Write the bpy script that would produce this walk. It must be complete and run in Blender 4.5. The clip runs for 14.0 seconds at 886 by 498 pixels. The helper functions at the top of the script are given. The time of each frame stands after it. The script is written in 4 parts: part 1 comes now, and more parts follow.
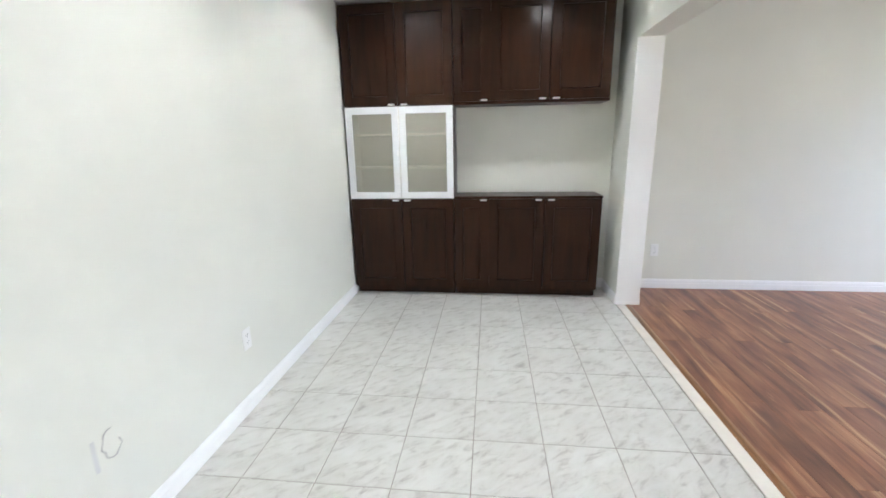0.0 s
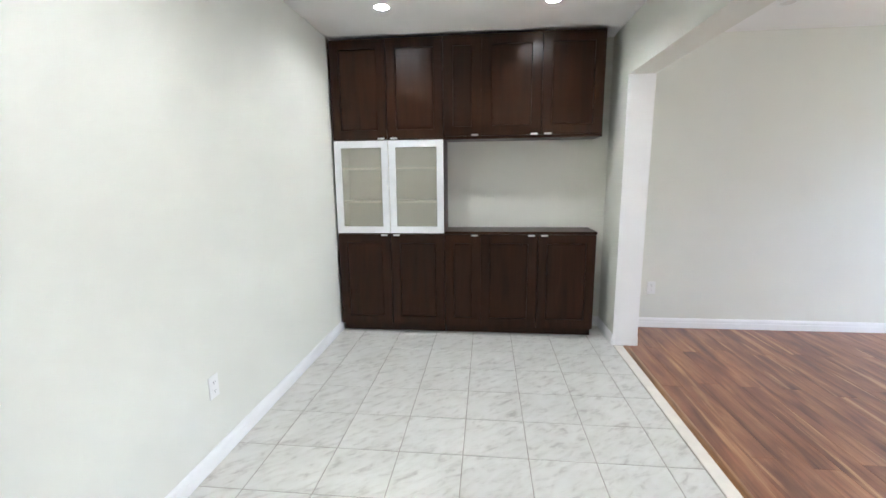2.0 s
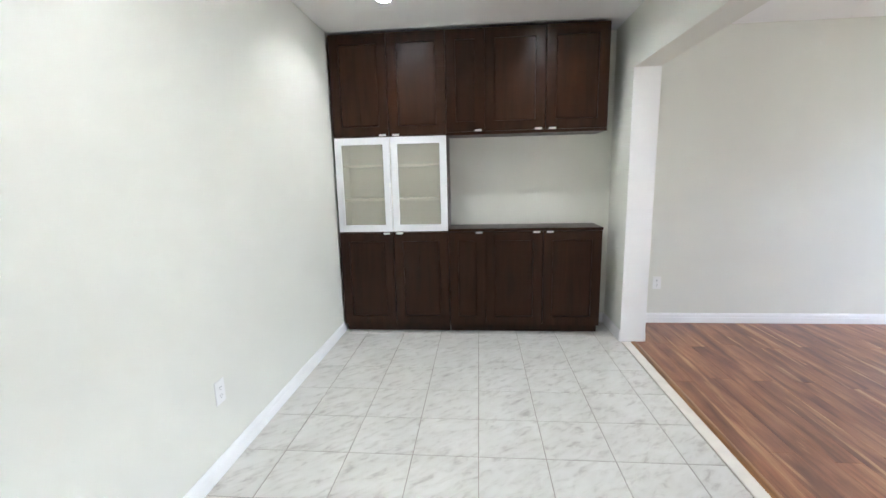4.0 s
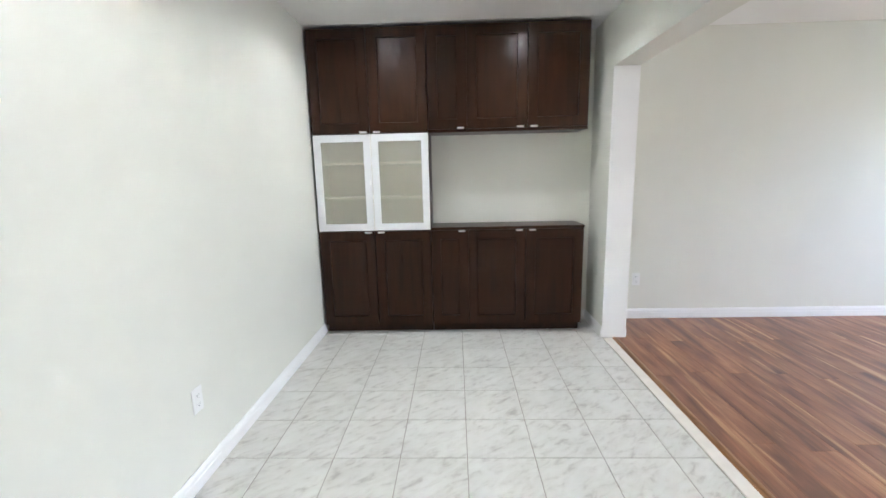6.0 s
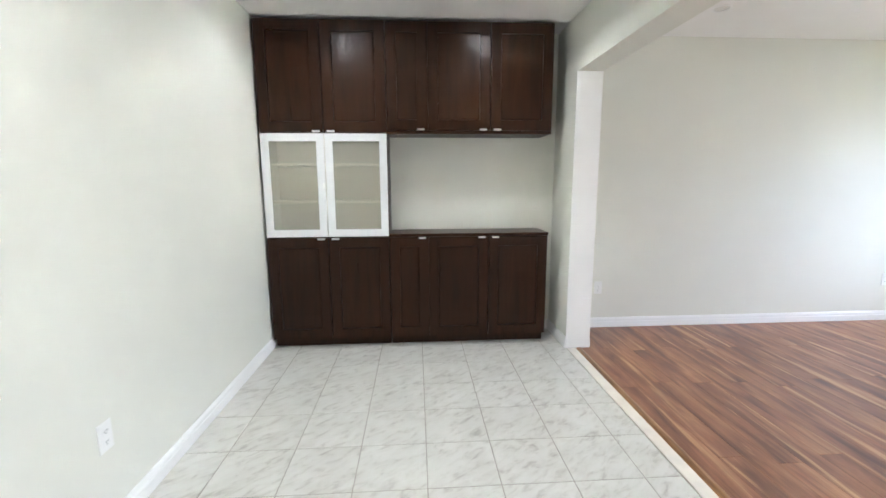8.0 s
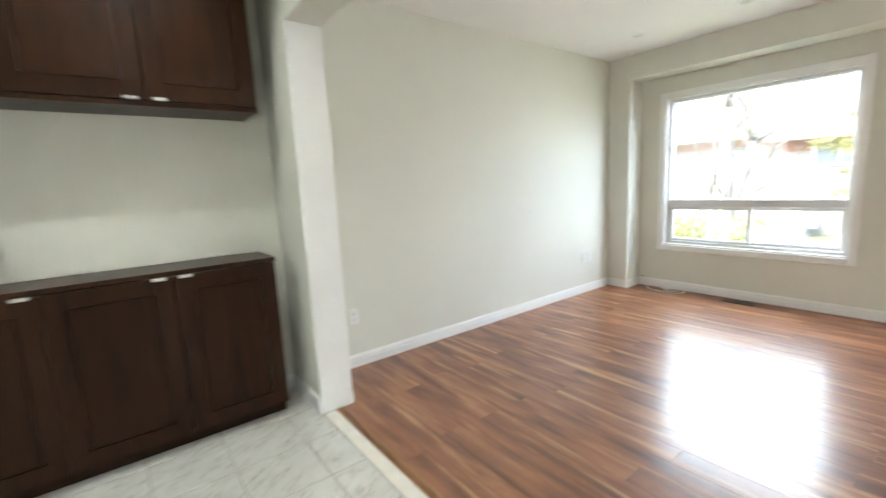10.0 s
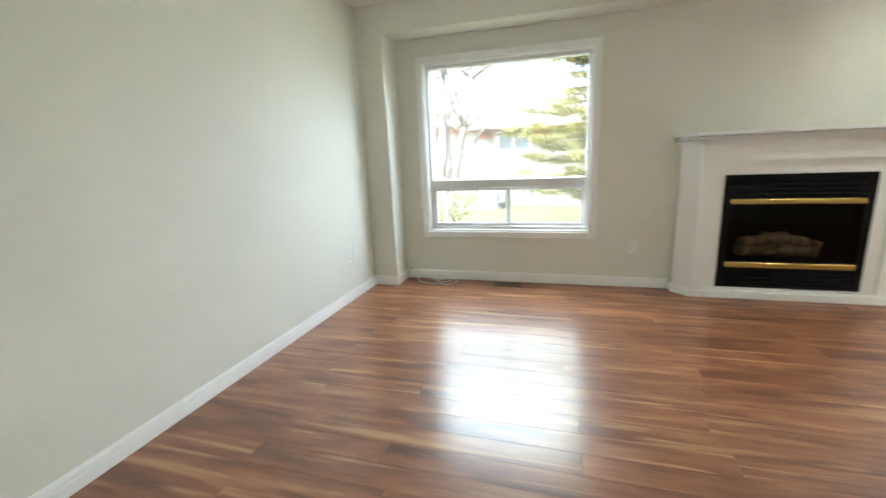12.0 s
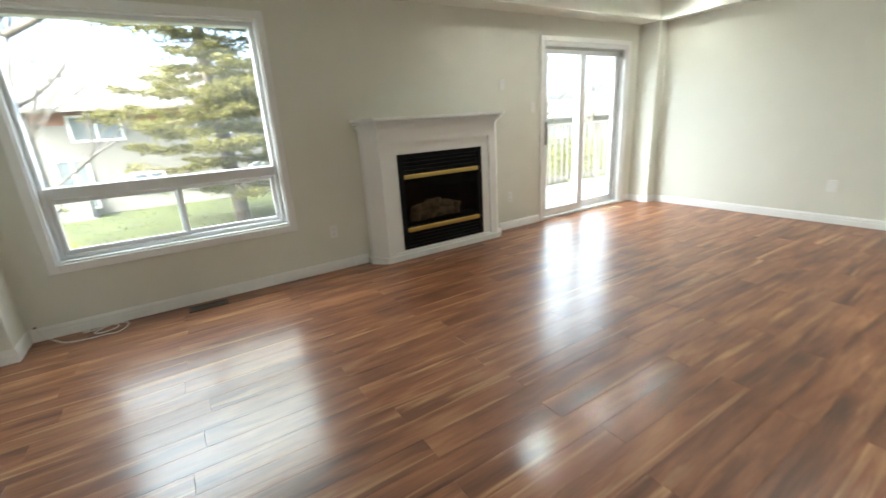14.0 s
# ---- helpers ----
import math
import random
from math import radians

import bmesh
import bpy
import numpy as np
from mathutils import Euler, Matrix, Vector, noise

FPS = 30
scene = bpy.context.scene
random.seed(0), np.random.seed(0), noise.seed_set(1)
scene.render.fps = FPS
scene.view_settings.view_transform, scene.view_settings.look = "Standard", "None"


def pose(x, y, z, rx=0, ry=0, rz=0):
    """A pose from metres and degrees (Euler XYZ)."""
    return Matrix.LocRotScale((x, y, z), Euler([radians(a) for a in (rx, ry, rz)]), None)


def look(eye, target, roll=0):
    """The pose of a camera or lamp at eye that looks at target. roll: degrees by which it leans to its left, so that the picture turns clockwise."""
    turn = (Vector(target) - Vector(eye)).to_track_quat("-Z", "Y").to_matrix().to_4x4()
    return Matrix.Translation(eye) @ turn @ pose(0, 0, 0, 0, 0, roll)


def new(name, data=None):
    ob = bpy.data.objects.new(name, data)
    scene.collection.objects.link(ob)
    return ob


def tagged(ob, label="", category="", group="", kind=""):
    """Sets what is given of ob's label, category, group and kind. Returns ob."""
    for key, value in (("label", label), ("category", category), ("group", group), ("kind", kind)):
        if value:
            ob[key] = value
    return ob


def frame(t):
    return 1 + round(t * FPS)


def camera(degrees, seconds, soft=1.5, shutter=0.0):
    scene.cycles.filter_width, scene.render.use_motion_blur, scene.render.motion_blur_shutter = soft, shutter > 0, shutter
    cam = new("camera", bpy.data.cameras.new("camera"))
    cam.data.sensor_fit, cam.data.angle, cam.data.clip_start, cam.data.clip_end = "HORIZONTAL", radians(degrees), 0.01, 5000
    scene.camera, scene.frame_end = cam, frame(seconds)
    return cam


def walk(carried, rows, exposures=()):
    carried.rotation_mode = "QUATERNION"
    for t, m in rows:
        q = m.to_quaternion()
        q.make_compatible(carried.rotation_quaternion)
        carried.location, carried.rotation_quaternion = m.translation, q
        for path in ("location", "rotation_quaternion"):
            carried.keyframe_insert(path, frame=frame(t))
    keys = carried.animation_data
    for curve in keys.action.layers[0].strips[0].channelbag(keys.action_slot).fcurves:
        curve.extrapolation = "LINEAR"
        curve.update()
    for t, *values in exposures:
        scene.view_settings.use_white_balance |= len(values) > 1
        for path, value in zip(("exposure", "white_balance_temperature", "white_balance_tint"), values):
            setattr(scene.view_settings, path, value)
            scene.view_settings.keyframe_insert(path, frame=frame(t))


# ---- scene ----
cam = camera(93.1, 14.0, shutter=0.5)
EXPOSURES = [
    (0.0, 5.66, 5760, 10), (7.2, 5.68, 5760, 10), (9.4, 5.82, 6100, 5), (10.0, 5.68, 6130, 3), (11.0, 5.55, 6150, -1), (12.2, 5.34, 6200, -1), (13.0, 5.0, 6270, 0), (14.0, 4.89, 6330, -1),
]
PATH = [
    (0, (0.409, 0.682, 1.398), (0.187, 2.609, 0.912), -1.1),
    (0.5, (0.434, 0.757, 1.39), (0.284, 2.707, 0.969), -1.2),
    (1, (0.459, 0.8, 1.415), (0.291, 2.761, 1.06), -0.8),
    (1.5, (0.479, 0.803, 1.407), (0.29, 2.767, 1.079), -0.6),
    (2, (0.451, 0.823, 1.415), (0.245, 2.783, 1.072), -0.6),
    (2.5, (0.424, 0.838, 1.398), (0.211, 2.794, 1.043), -0.7),
    (3, (0.386, 0.849, 1.398), (0.195, 2.81, 1.054), -1.1),
    (5.5, (0.329, 0.897, 1.374), (0.192, 2.862, 1.027), -1.0),
    (6, (0.303, 0.903, 1.386), (0.237, 2.87, 1.033), -1.3),
    (6.5, (0.279, 0.908, 1.379), (0.303, 2.878, 1.034), -1.4),
    (7, (0.282, 0.92, 1.38), (0.33, 2.893, 1.059), -0.9),
    (7.2, (0.281, 0.926, 1.385), (0.343, 2.9, 1.068), -0.8),
    (9.3, (0.476, 1.634, 1.274), (1.02, 3.534, 0.973), -0.5),
    (9.5, (0.524, 1.730, 1.280), (1.260, 3.570, 1.014), -2.6),
    (10, (0.719, 2.016, 1.292), (1.918, 3.587, 0.989), -2.8),
    (10.5, (0.957, 2.232, 1.294), (2.438, 3.544, 1.005), -2.3),
    (11, (1.147, 2.499, 1.297), (2.807, 3.569, 0.977), -2.6),
    (11.5, (1.37, 2.717, 1.28), (3.125, 3.594, 0.89), -2.4),
    (12, (1.562, 2.884, 1.249), (3.428, 3.458, 0.813), -2.5),
    (12.5, (1.721, 3.033, 1.275), (3.656, 3.151, 0.781), -3.8),
    (13, (1.812, 3.117, 1.283), (3.713, 2.846, 0.725), -3.9),
    (13.5, (1.846, 3.202, 1.28), (3.644, 2.539, 0.706), -3.7),
    (14, (1.87, 3.467, 1.28), (3.496, 2.46, 0.695), -3.6),
]
walk(cam, [(t, look(eye, target, roll)) for t, eye, target, roll in PATH], EXPOSURES)
SKY, SUN, POT, POT_LOW, OPEN, OPEN_DOOR = 0.08, 0.29, 11.0, 11.6, 0.42, 0.58
# The last two are unseen lamps, added to brighten the living room.
POTS = [(-0.275, 3.88), (0.884, 3.905), (-0.275, 2.1), (0.884, 2.1), (-0.275, 0.3), (0.884, 0.3), (4.82, 0.46), (4.82, -0.63), (4.82, -1.75), (2.49, 0.46), (2.49, -0.63)]
DARK_POTS = [(4.71, 4.13), (4.71, 3.28), (2.49, 4.17)]

# ---- world, sun, exposure ----
world = bpy.data.worlds.new("sky")
scene.world = world
world.use_nodes = True
wn = world.node_tree
sky = wn.nodes.new("ShaderNodeTexSky")
sky.sky_type, sky.sun_disc = "NISHITA", False
sky.sun_elevation, sky.sun_rotation = radians(48), radians(-20)
sky.air_density, sky.dust_density = 0.4, 6.0
wn.links.new(sky.outputs[0], wn.nodes["Background"].inputs[0])
wn.nodes["Background"].inputs[1].default_value = SKY
sun = new("sun", bpy.data.lights.new("sun", "SUN"))
sun.data.energy, sun.data.angle, sun.data.color = SUN, radians(14), (1.0, 0.96, 0.90)
sun.matrix_world = look((-3, 9, 10), (0, 0, 0))


def opening_light(name, y0, y1, z0, z1, strength):
    """The bright hazy sky's light, standing in an opening of the window wall: three strips that face down into the room."""
    step = (z1 - z0) / 3
    y = (y0 + y1) / 2
    for k in range(3):
        ob = new(name, bpy.data.lights.new(name, "AREA"))
        d = ob.data
        d.shape, d.size, d.size_y, d.color = "RECTANGLE", y1 - y0, step, (0.955, 0.98, 1.0)
        d.spread = radians(146)
        d.energy = strength * (y1 - y0) * step
        z = z0 + step * (k + 0.5)
        ob.matrix_world = look((5.73, y, z), (5.73 - math.cos(radians(26)), y, z - math.sin(radians(26))))


opening_light("window_skylight", 2.725, 4.235, 0.55, 2.05, OPEN)
opening_light("door_skylight", -1.75, -0.38, 0.1, 2.0, OPEN_DOOR)


# ---- materials ----
def shader(name):
    m = bpy.data.materials.new(name)
    m.use_nodes = True
    return m, m.node_tree.nodes, m.node_tree.links, m.node_tree.nodes["Principled BSDF"]


def ramp(nodes, stops):
    r = nodes.new("ShaderNodeValToRGB")
    while len(r.color_ramp.elements) < len(stops):
        r.color_ramp.elements.new(0.5)
    for e, (p, c) in zip(r.color_ramp.elements, stops):
        e.position, e.color = p, (*c, 1)
    return r


def noise_tex(nodes, links, vec, scale, detail=3.0, rough=0.55):
    n = nodes.new("ShaderNodeTexNoise")
    n.inputs["Scale"].default_value, n.inputs["Detail"].default_value, n.inputs["Roughness"].default_value = scale, detail, rough
    links.new(vec, n.inputs["Vector"])
    return n


def add_bump(nodes, links, bsdf, height, strength, dist=0.002):
    b = nodes.new("ShaderNodeBump")
    b.inputs["Strength"].default_value, b.inputs["Distance"].default_value = strength, dist
    links.new(height, b.inputs["Height"])
    links.new(b.outputs[0], bsdf.inputs["Normal"])


def mat(name, col, rough=0.5, metal=0.0, var=0.08, scale=3.0, bump=0.15, bscale=120.0, dist=0.001):
    """Paint, plastic, metal or stone: broad mottling, fine grain, slight unevenness of gloss."""
    m, nodes, links, bsdf = shader(name)
    tc = nodes.new("ShaderNodeTexCoord")
    broad = noise_tex(nodes, links, tc.outputs["Object"], scale)
    lo, hi = [max(0, c * (1 - var)) for c in col], [min(1, c * (1 + var)) for c in col]
    r = ramp(nodes, [(0.3, lo), (0.7, hi)])
    links.new(broad.outputs["Fac"], r.inputs[0])
    links.new(r.outputs[0], bsdf.inputs["Base Color"])
    fine = noise_tex(nodes, links, tc.outputs["Object"], bscale, 4)
    mr = nodes.new("ShaderNodeMapRange")
    mr.inputs["To Min"].default_value, mr.inputs["To Max"].default_value = max(0.02, rough - 0.06), min(1, rough + 0.06)
    links.new(fine.outputs["Fac"], mr.inputs["Value"])
    links.new(mr.outputs[0], bsdf.inputs["Roughness"])
    bsdf.inputs["Metallic"].default_value = metal
    if bump:
        add_bump(nodes, links, bsdf, fine.outputs["Fac"], bump, dist)
    return m


def wood_mat(name, dark, mid, light, rough, stretch, scale, random_shift=True, bump=0.05, tone=0.0, coat=0.0, ior=1.45, grain=0.3, detail=4.0):
    """Streaked wood: stretch gives the scale along x, y, z (small along the grain)."""
    m, nodes, links, bsdf = shader(name)
    tc = nodes.new("ShaderNodeTexCoord")
    info = nodes.new("ShaderNodeObjectInfo")
    shift = nodes.new("ShaderNodeVectorMath")
    shift.operation = "MULTIPLY_ADD"
    links.new(info.outputs["Random"], shift.inputs[0])
    shift.inputs[1].default_value = (37.0, 53.0, 19.0) if random_shift else (0, 0, 0)
    links.new(tc.outputs["Object"], shift.inputs[2])
    mp = nodes.new("ShaderNodeMapping")
    mp.inputs["Scale"].default_value = stretch
    links.new(shift.outputs[0], mp.inputs["Vector"])
    warp = noise_tex(nodes, links, mp.outputs[0], scale * 0.3, 2)
    add = nodes.new("ShaderNodeMixRGB")
    add.blend_type = "ADD"
    add.inputs[0].default_value = 0.16
    links.new(mp.outputs[0], add.inputs[1])
    links.new(warp.outputs["Color"], add.inputs[2])
    streak = noise_tex(nodes, links, add.outputs[0], scale, detail, 0.5)
    r = ramp(nodes, [(0.34, dark), (0.48, mid), (0.60, tuple(0.65 * p + 0.35 * q for p, q in zip(mid, light))), (0.71, light)])
    links.new(streak.outputs["Fac"], r.inputs[0])
    fine = noise_tex(nodes, links, mp.outputs[0], scale * 6, 3, 0.6)
    mul = nodes.new("ShaderNodeMixRGB")
    mul.blend_type = "MULTIPLY"
    mul.inputs[0].default_value = grain
    links.new(r.outputs[0], mul.inputs[1])
    fr = ramp(nodes, [(0.3, (0.55, 0.5, 0.45)), (0.65, (1, 1, 1))])
    links.new(fine.outputs["Fac"], fr.inputs[0])
    links.new(fr.outputs[0], mul.inputs[2])
    hsv = nodes.new("ShaderNodeHueSaturation")
    val = nodes.new("ShaderNodeMapRange")
    val.inputs["To Min"].default_value, val.inputs["To Max"].default_value = 1 - tone, 1 + tone
    links.new(info.outputs["Random"], val.inputs["Value"])
    links.new(val.outputs[0], hsv.inputs["Value"])
    links.new(mul.outputs[0], hsv.inputs["Color"])
    links.new(hsv.outputs[0], bsdf.inputs["Base Color"])
    mr = nodes.new("ShaderNodeMapRange")
    mr.inputs["To Min"].default_value, mr.inputs["To Max"].default_value = max(0.05, rough - 0.04), rough + 0.05
    links.new(streak.outputs["Fac"], mr.inputs["Value"])
    links.new(mr.outputs[0], bsdf.inputs["Roughness"])
    bsdf.inputs["IOR"].default_value = ior
    bsdf.inputs["Coat Weight"].default_value, bsdf.inputs["Coat Roughness"].default_value = coat, rough
    add_bump(nodes, links, bsdf, fine.outputs["Fac"], bump, 0.0005)
    return m


def laminate_mat(name):
    """Glossy walnut-pattern planks: broad cloudy figure, long pale sapwood streaks, fine pores."""
    m, nodes, links, bsdf = shader(name)
    tc = nodes.new("ShaderNodeTexCoord")
    info = nodes.new("ShaderNodeObjectInfo")
    shift = nodes.new("ShaderNodeVectorMath")
    shift.operation = "MULTIPLY_ADD"
    links.new(info.outputs["Random"], shift.inputs[0])
    shift.inputs[1].default_value = (37.0, 53.0, 19.0)
    links.new(tc.outputs["Object"], shift.inputs[2])

    def stretched(along, scale, detail, rough, twist=0.35):
        mp = nodes.new("ShaderNodeMapping")
        mp.inputs["Scale"].default_value = (1.0, along, 1.0)
        links.new(shift.outputs[0], mp.inputs["Vector"])
        n = noise_tex(nodes, links, mp.outputs[0], scale, detail, rough)
        n.inputs["Distortion"].default_value = twist
        return n

    cloud = stretched(0.19, 8.5, 4, 0.52, 0.45)
    base = ramp(nodes, [(0.28, (0.105, 0.037, 0.0185)), (0.42, (0.200, 0.074, 0.034)), (0.56, (0.295, 0.119, 0.055)), (0.72, (0.430, 0.204, 0.097))])
    links.new(cloud.outputs["Fac"], base.inputs[0])
    streak = stretched(0.055, 18.0, 4, 0.52, 0.5)
    pale = ramp(nodes, [(0.57, (0, 0, 0)), (0.72, (1, 1, 1))])
    links.new(streak.outputs["Fac"], pale.inputs[0])
    mix = nodes.new("ShaderNodeMixRGB")
    links.new(pale.outputs[0], mix.inputs[0])
    links.new(base.outputs[0], mix.inputs[1])
    mix.inputs[2].default_value = (0.55, 0.300, 0.145, 1)
    deep = ramp(nodes, [(0.28, (0.54, 0.48, 0.45)), (0.42, (1, 1, 1))])
    links.new(streak.outputs["Fac"], deep.inputs[0])
    mul = nodes.new("ShaderNodeMixRGB")
    mul.blend_type = "MULTIPLY"
    mul.inputs[0].default_value = 1
    links.new(mix.outputs[0], mul.inputs[1])
    links.new(deep.outputs[0], mul.inputs[2])
    pores = stretched(0.04, 140.0, 2, 0.6)
    pr = ramp(nodes, [(0.3, (0.82, 0.80, 0.78)), (0.6, (1, 1, 1))])
    links.new(pores.outputs["Fac"], pr.inputs[0])
    mul2 = nodes.new("ShaderNodeMixRGB")
    mul2.blend_type = "MULTIPLY"
    mul2.inputs[0].default_value = 1
    links.new(mul.outputs[0], mul2.inputs[1])
    links.new(pr.outputs[0], mul2.inputs[2])
    hsv = nodes.new("ShaderNodeHueSaturation")
    val = nodes.new("ShaderNodeMapRange")
    val.inputs["To Min"].default_value, val.inputs["To Max"].default_value = 0.92, 1.08
    links.new(info.outputs["Random"], val.inputs["Value"])
    links.new(val.outputs[0], hsv.inputs["Value"])
    links.new(mul2.outputs[0], hsv.inputs["Color"])
    links.new(hsv.outputs[0], bsdf.inputs["Base Color"])
    mottle = noise_tex(nodes, links, tc.outputs["Object"], 3.0, 3)
    mr = nodes.new("ShaderNodeMapRange")
    mr.inputs["To Min"].default_value, mr.inputs["To Max"].default_value = 0.17, 0.24
    links.new(mottle.outputs["Fac"], mr.inputs["Value"])
    bsdf.inputs["Roughness"].default_value = 0.4
    bsdf.inputs["Specular IOR Level"].default_value = 0.3
    links.new(mr.outputs[0], bsdf.inputs["Coat Roughness"])
    bsdf.inputs["Coat Weight"].default_value, bsdf.inputs["Coat IOR"].default_value = 0.245, 3.6
    add_bump(nodes, links, bsdf, pores.outputs["Fac"], 0.03, 0.0005)
    return m


def tile_mat(name):
    """Off-white glazed ceramic with slanting grey smudges."""
    m, nodes, links, bsdf = shader(name)
    tc = nodes.new("ShaderNodeTexCoord")
    info = nodes.new("ShaderNodeObjectInfo")
    shift = nodes.new("ShaderNodeVectorMath")
    shift.operation = "MULTIPLY_ADD"
    links.new(info.outputs["Random"], shift.inputs[0])
    shift.inputs[1].default_value = (41.0, 23.0, 11.0)
    links.new(tc.outputs["Object"], shift.inputs[2])
    turn = nodes.new("ShaderNodeMapping")
    turn.inputs["Rotation"].default_value = (0, 0, radians(-38))
    links.new(shift.outputs[0], turn.inputs["Vector"])
    mp = nodes.new("ShaderNodeMapping")
    mp.inputs["Scale"].default_value = (0.42, 1.0, 1.0)
    links.new(turn.outputs[0], mp.inputs["Vector"])
    smudge = noise_tex(nodes, links, mp.outputs[0], 24, 5, 0.62)
    smudge.inputs["Distortion"].default_value = 0.5
    r = ramp(nodes, [(0.27, (0.40, 0.385, 0.355)), (0.37, (0.515, 0.50, 0.465)), (0.45, (0.60, 0.59, 0.55)), (0.56, (0.635, 0.628, 0.59)), (0.78, (0.66, 0.655, 0.62))])
    links.new(smudge.outputs["Fac"], r.inputs[0])
    broad = noise_tex(nodes, links, shift.outputs[0], 5, 2)
    br = ramp(nodes, [(0.3, (0.90, 0.90, 0.89)), (0.7, (1, 1, 1))])
    links.new(broad.outputs["Fac"], br.inputs[0])
    mul = nodes.new("ShaderNodeMixRGB")
    mul.blend_type = "MULTIPLY"
    mul.inputs[0].default_value = 1
    links.new(r.outputs[0], mul.inputs[1])
    links.new(br.outputs[0], mul.inputs[2])
    links.new(mul.outputs[0], bsdf.inputs["Base Color"])
    bsdf.inputs["Roughness"].default_value = 0.34
    add_bump(nodes, links, bsdf, smudge.outputs["Fac"], 0.25, 0.002)
    return m


def glass_mat(name, col=(1, 1, 1), rough=0.0, opacity=0.0, gloss_min=0.035):
    m, nodes, links, bsdf = shader(name)
    clear = nodes.new("ShaderNodeBsdfTransparent")
    clear.inputs[0].default_value = (*col, 1)
    gloss = nodes.new("ShaderNodeBsdfGlossy")
    gloss.inputs["Roughness"].default_value = rough
    lw = nodes.new("ShaderNodeLayerWeight")
    lw.inputs[0].default_value = 0.5
    power = nodes.new("ShaderNodeMath")
    power.operation = "POWER"
    power.inputs[1].default_value = 5.0
    links.new(lw.outputs["Facing"], power.inputs[0])
    fres = nodes.new("ShaderNodeMath")
    fres.operation = "MULTIPLY_ADD"
    fres.inputs[1].default_value, fres.inputs[2].default_value = 0.9, gloss_min
    links.new(power.outputs[0], fres.inputs[0])
    mix = nodes.new("ShaderNodeMixShader")
    links.new(fres.outputs[0], mix.inputs[0])
    links.new(clear.outputs[0], mix.inputs[1])
    links.new(gloss.outputs[0], mix.inputs[2])
    # Pale translucent layer standing in for glare haze over the view, slightly uneven.
    veil = nodes.new("ShaderNodeBsdfTranslucent")
    veil.inputs[0].default_value = (1, 1, 1, 1)
    veiled = nodes.new("ShaderNodeMixShader")
    tc = nodes.new("ShaderNodeTexCoord")
    mottle = noise_tex(nodes, links, tc.outputs["Object"], 2.5, 4)
    veil_share = nodes.new("ShaderNodeMapRange")
    veil_share.inputs["To Min"].default_value, veil_share.inputs["To Max"].default_value = opacity * 0.6, opacity * 1.4
    links.new(mottle.outputs["Fac"], veil_share.inputs["Value"])
    links.new(veil_share.outputs[0], veiled.inputs[0])
    links.new(mix.outputs[0], veiled.inputs[1])
    links.new(veil.outputs[0], veiled.inputs[2])
    links.new(veiled.outputs[0], nodes["Material Output"].inputs[0])
    return m


def frosted_mat(name):
    m, nodes, links, bsdf = shader(name)
    tc = nodes.new("ShaderNodeTexCoord")
    n = noise_tex(nodes, links, tc.outputs["Object"], 4, 2)
    r = ramp(nodes, [(0.3, (0.76, 0.74, 0.67)), (0.7, (0.82, 0.80, 0.73))])
    links.new(n.outputs["Fac"], r.inputs[0])
    links.new(r.outputs[0], bsdf.inputs["Base Color"])
    bsdf.inputs["Roughness"].default_value = 0.35
    clear = nodes.new("ShaderNodeBsdfTransparent")
    clear.inputs[0].default_value = (0.9, 0.9, 0.85, 1)
    mix = nodes.new("ShaderNodeMixShader")
    mix.inputs[0].default_value = 0.75
    links.new(bsdf.outputs[0], mix.inputs[1])
    links.new(clear.outputs[0], mix.inputs[2])
    links.new(mix.outputs[0], nodes["Material Output"].inputs[0])
    return m


def glow_mat(name, col, strength):
    m, nodes, links, bsdf = shader(name)
    bsdf.inputs["Base Color"].default_value = (0.9, 0.9, 0.88, 1)
    bsdf.inputs["Emission Color"].default_value = (*col, 1)
    bsdf.inputs["Emission Strength"].default_value = strength
    return m


def leaf_mat(name, col):
    """Leaves that let part of the daylight through."""
    m = mat(name, col, 0.8, 0, 0.45, 1.8, 0.0)
    nodes, links = m.node_tree.nodes, m.node_tree.links
    thin = nodes.new("ShaderNodeBsdfTranslucent")
    thin.inputs[0].default_value = (*[min(1, 1.5 * c) for c in col], 1)
    mix = nodes.new("ShaderNodeMixShader")
    mix.inputs[0].default_value = 0.45
    links.new(nodes["Principled BSDF"].outputs[0], mix.inputs[1])
    links.new(thin.outputs[0], mix.inputs[2])
    links.new(mix.outputs[0], nodes["Material Output"].inputs[0])
    return m


M_WALL = mat("wall paint", (0.733, 0.732, 0.660), 0.62, 0, 0.02, 1.2, 0.10, 260)
M_CEIL = mat("ceiling paint", (0.88, 0.875, 0.855), 0.85, 0, 0.02, 1.5, 0.25, 200)
M_TRIM = mat("white trim paint", (0.87, 0.87, 0.86), 0.38, 0, 0.02, 2.0, 0.06, 80)
M_VINYL = mat("white vinyl", (0.78, 0.79, 0.80), 0.35, 0, 0.03, 3.0, 0.04, 60)
M_PLATE = mat("white plastic plate", (0.82, 0.82, 0.80), 0.3, 0, 0.02, 5.0, 0.0)
M_SLOT = mat("dark slot", (0.05, 0.05, 0.05), 0.6, 0, 0.1, 5.0, 0.0)
M_ESPRESSO = wood_mat("espresso wood", (0.0185, 0.0072, 0.0028), (0.0250, 0.0098, 0.0038), (0.0355, 0.0142, 0.0056), 0.29, (1, 1, 0.09), 20, True, 0.03, 0.07, 0.0, 1.32, 0.25)
M_ESPRESSO.node_tree.nodes["Principled BSDF"].inputs["Specular IOR Level"].default_value = 0.40
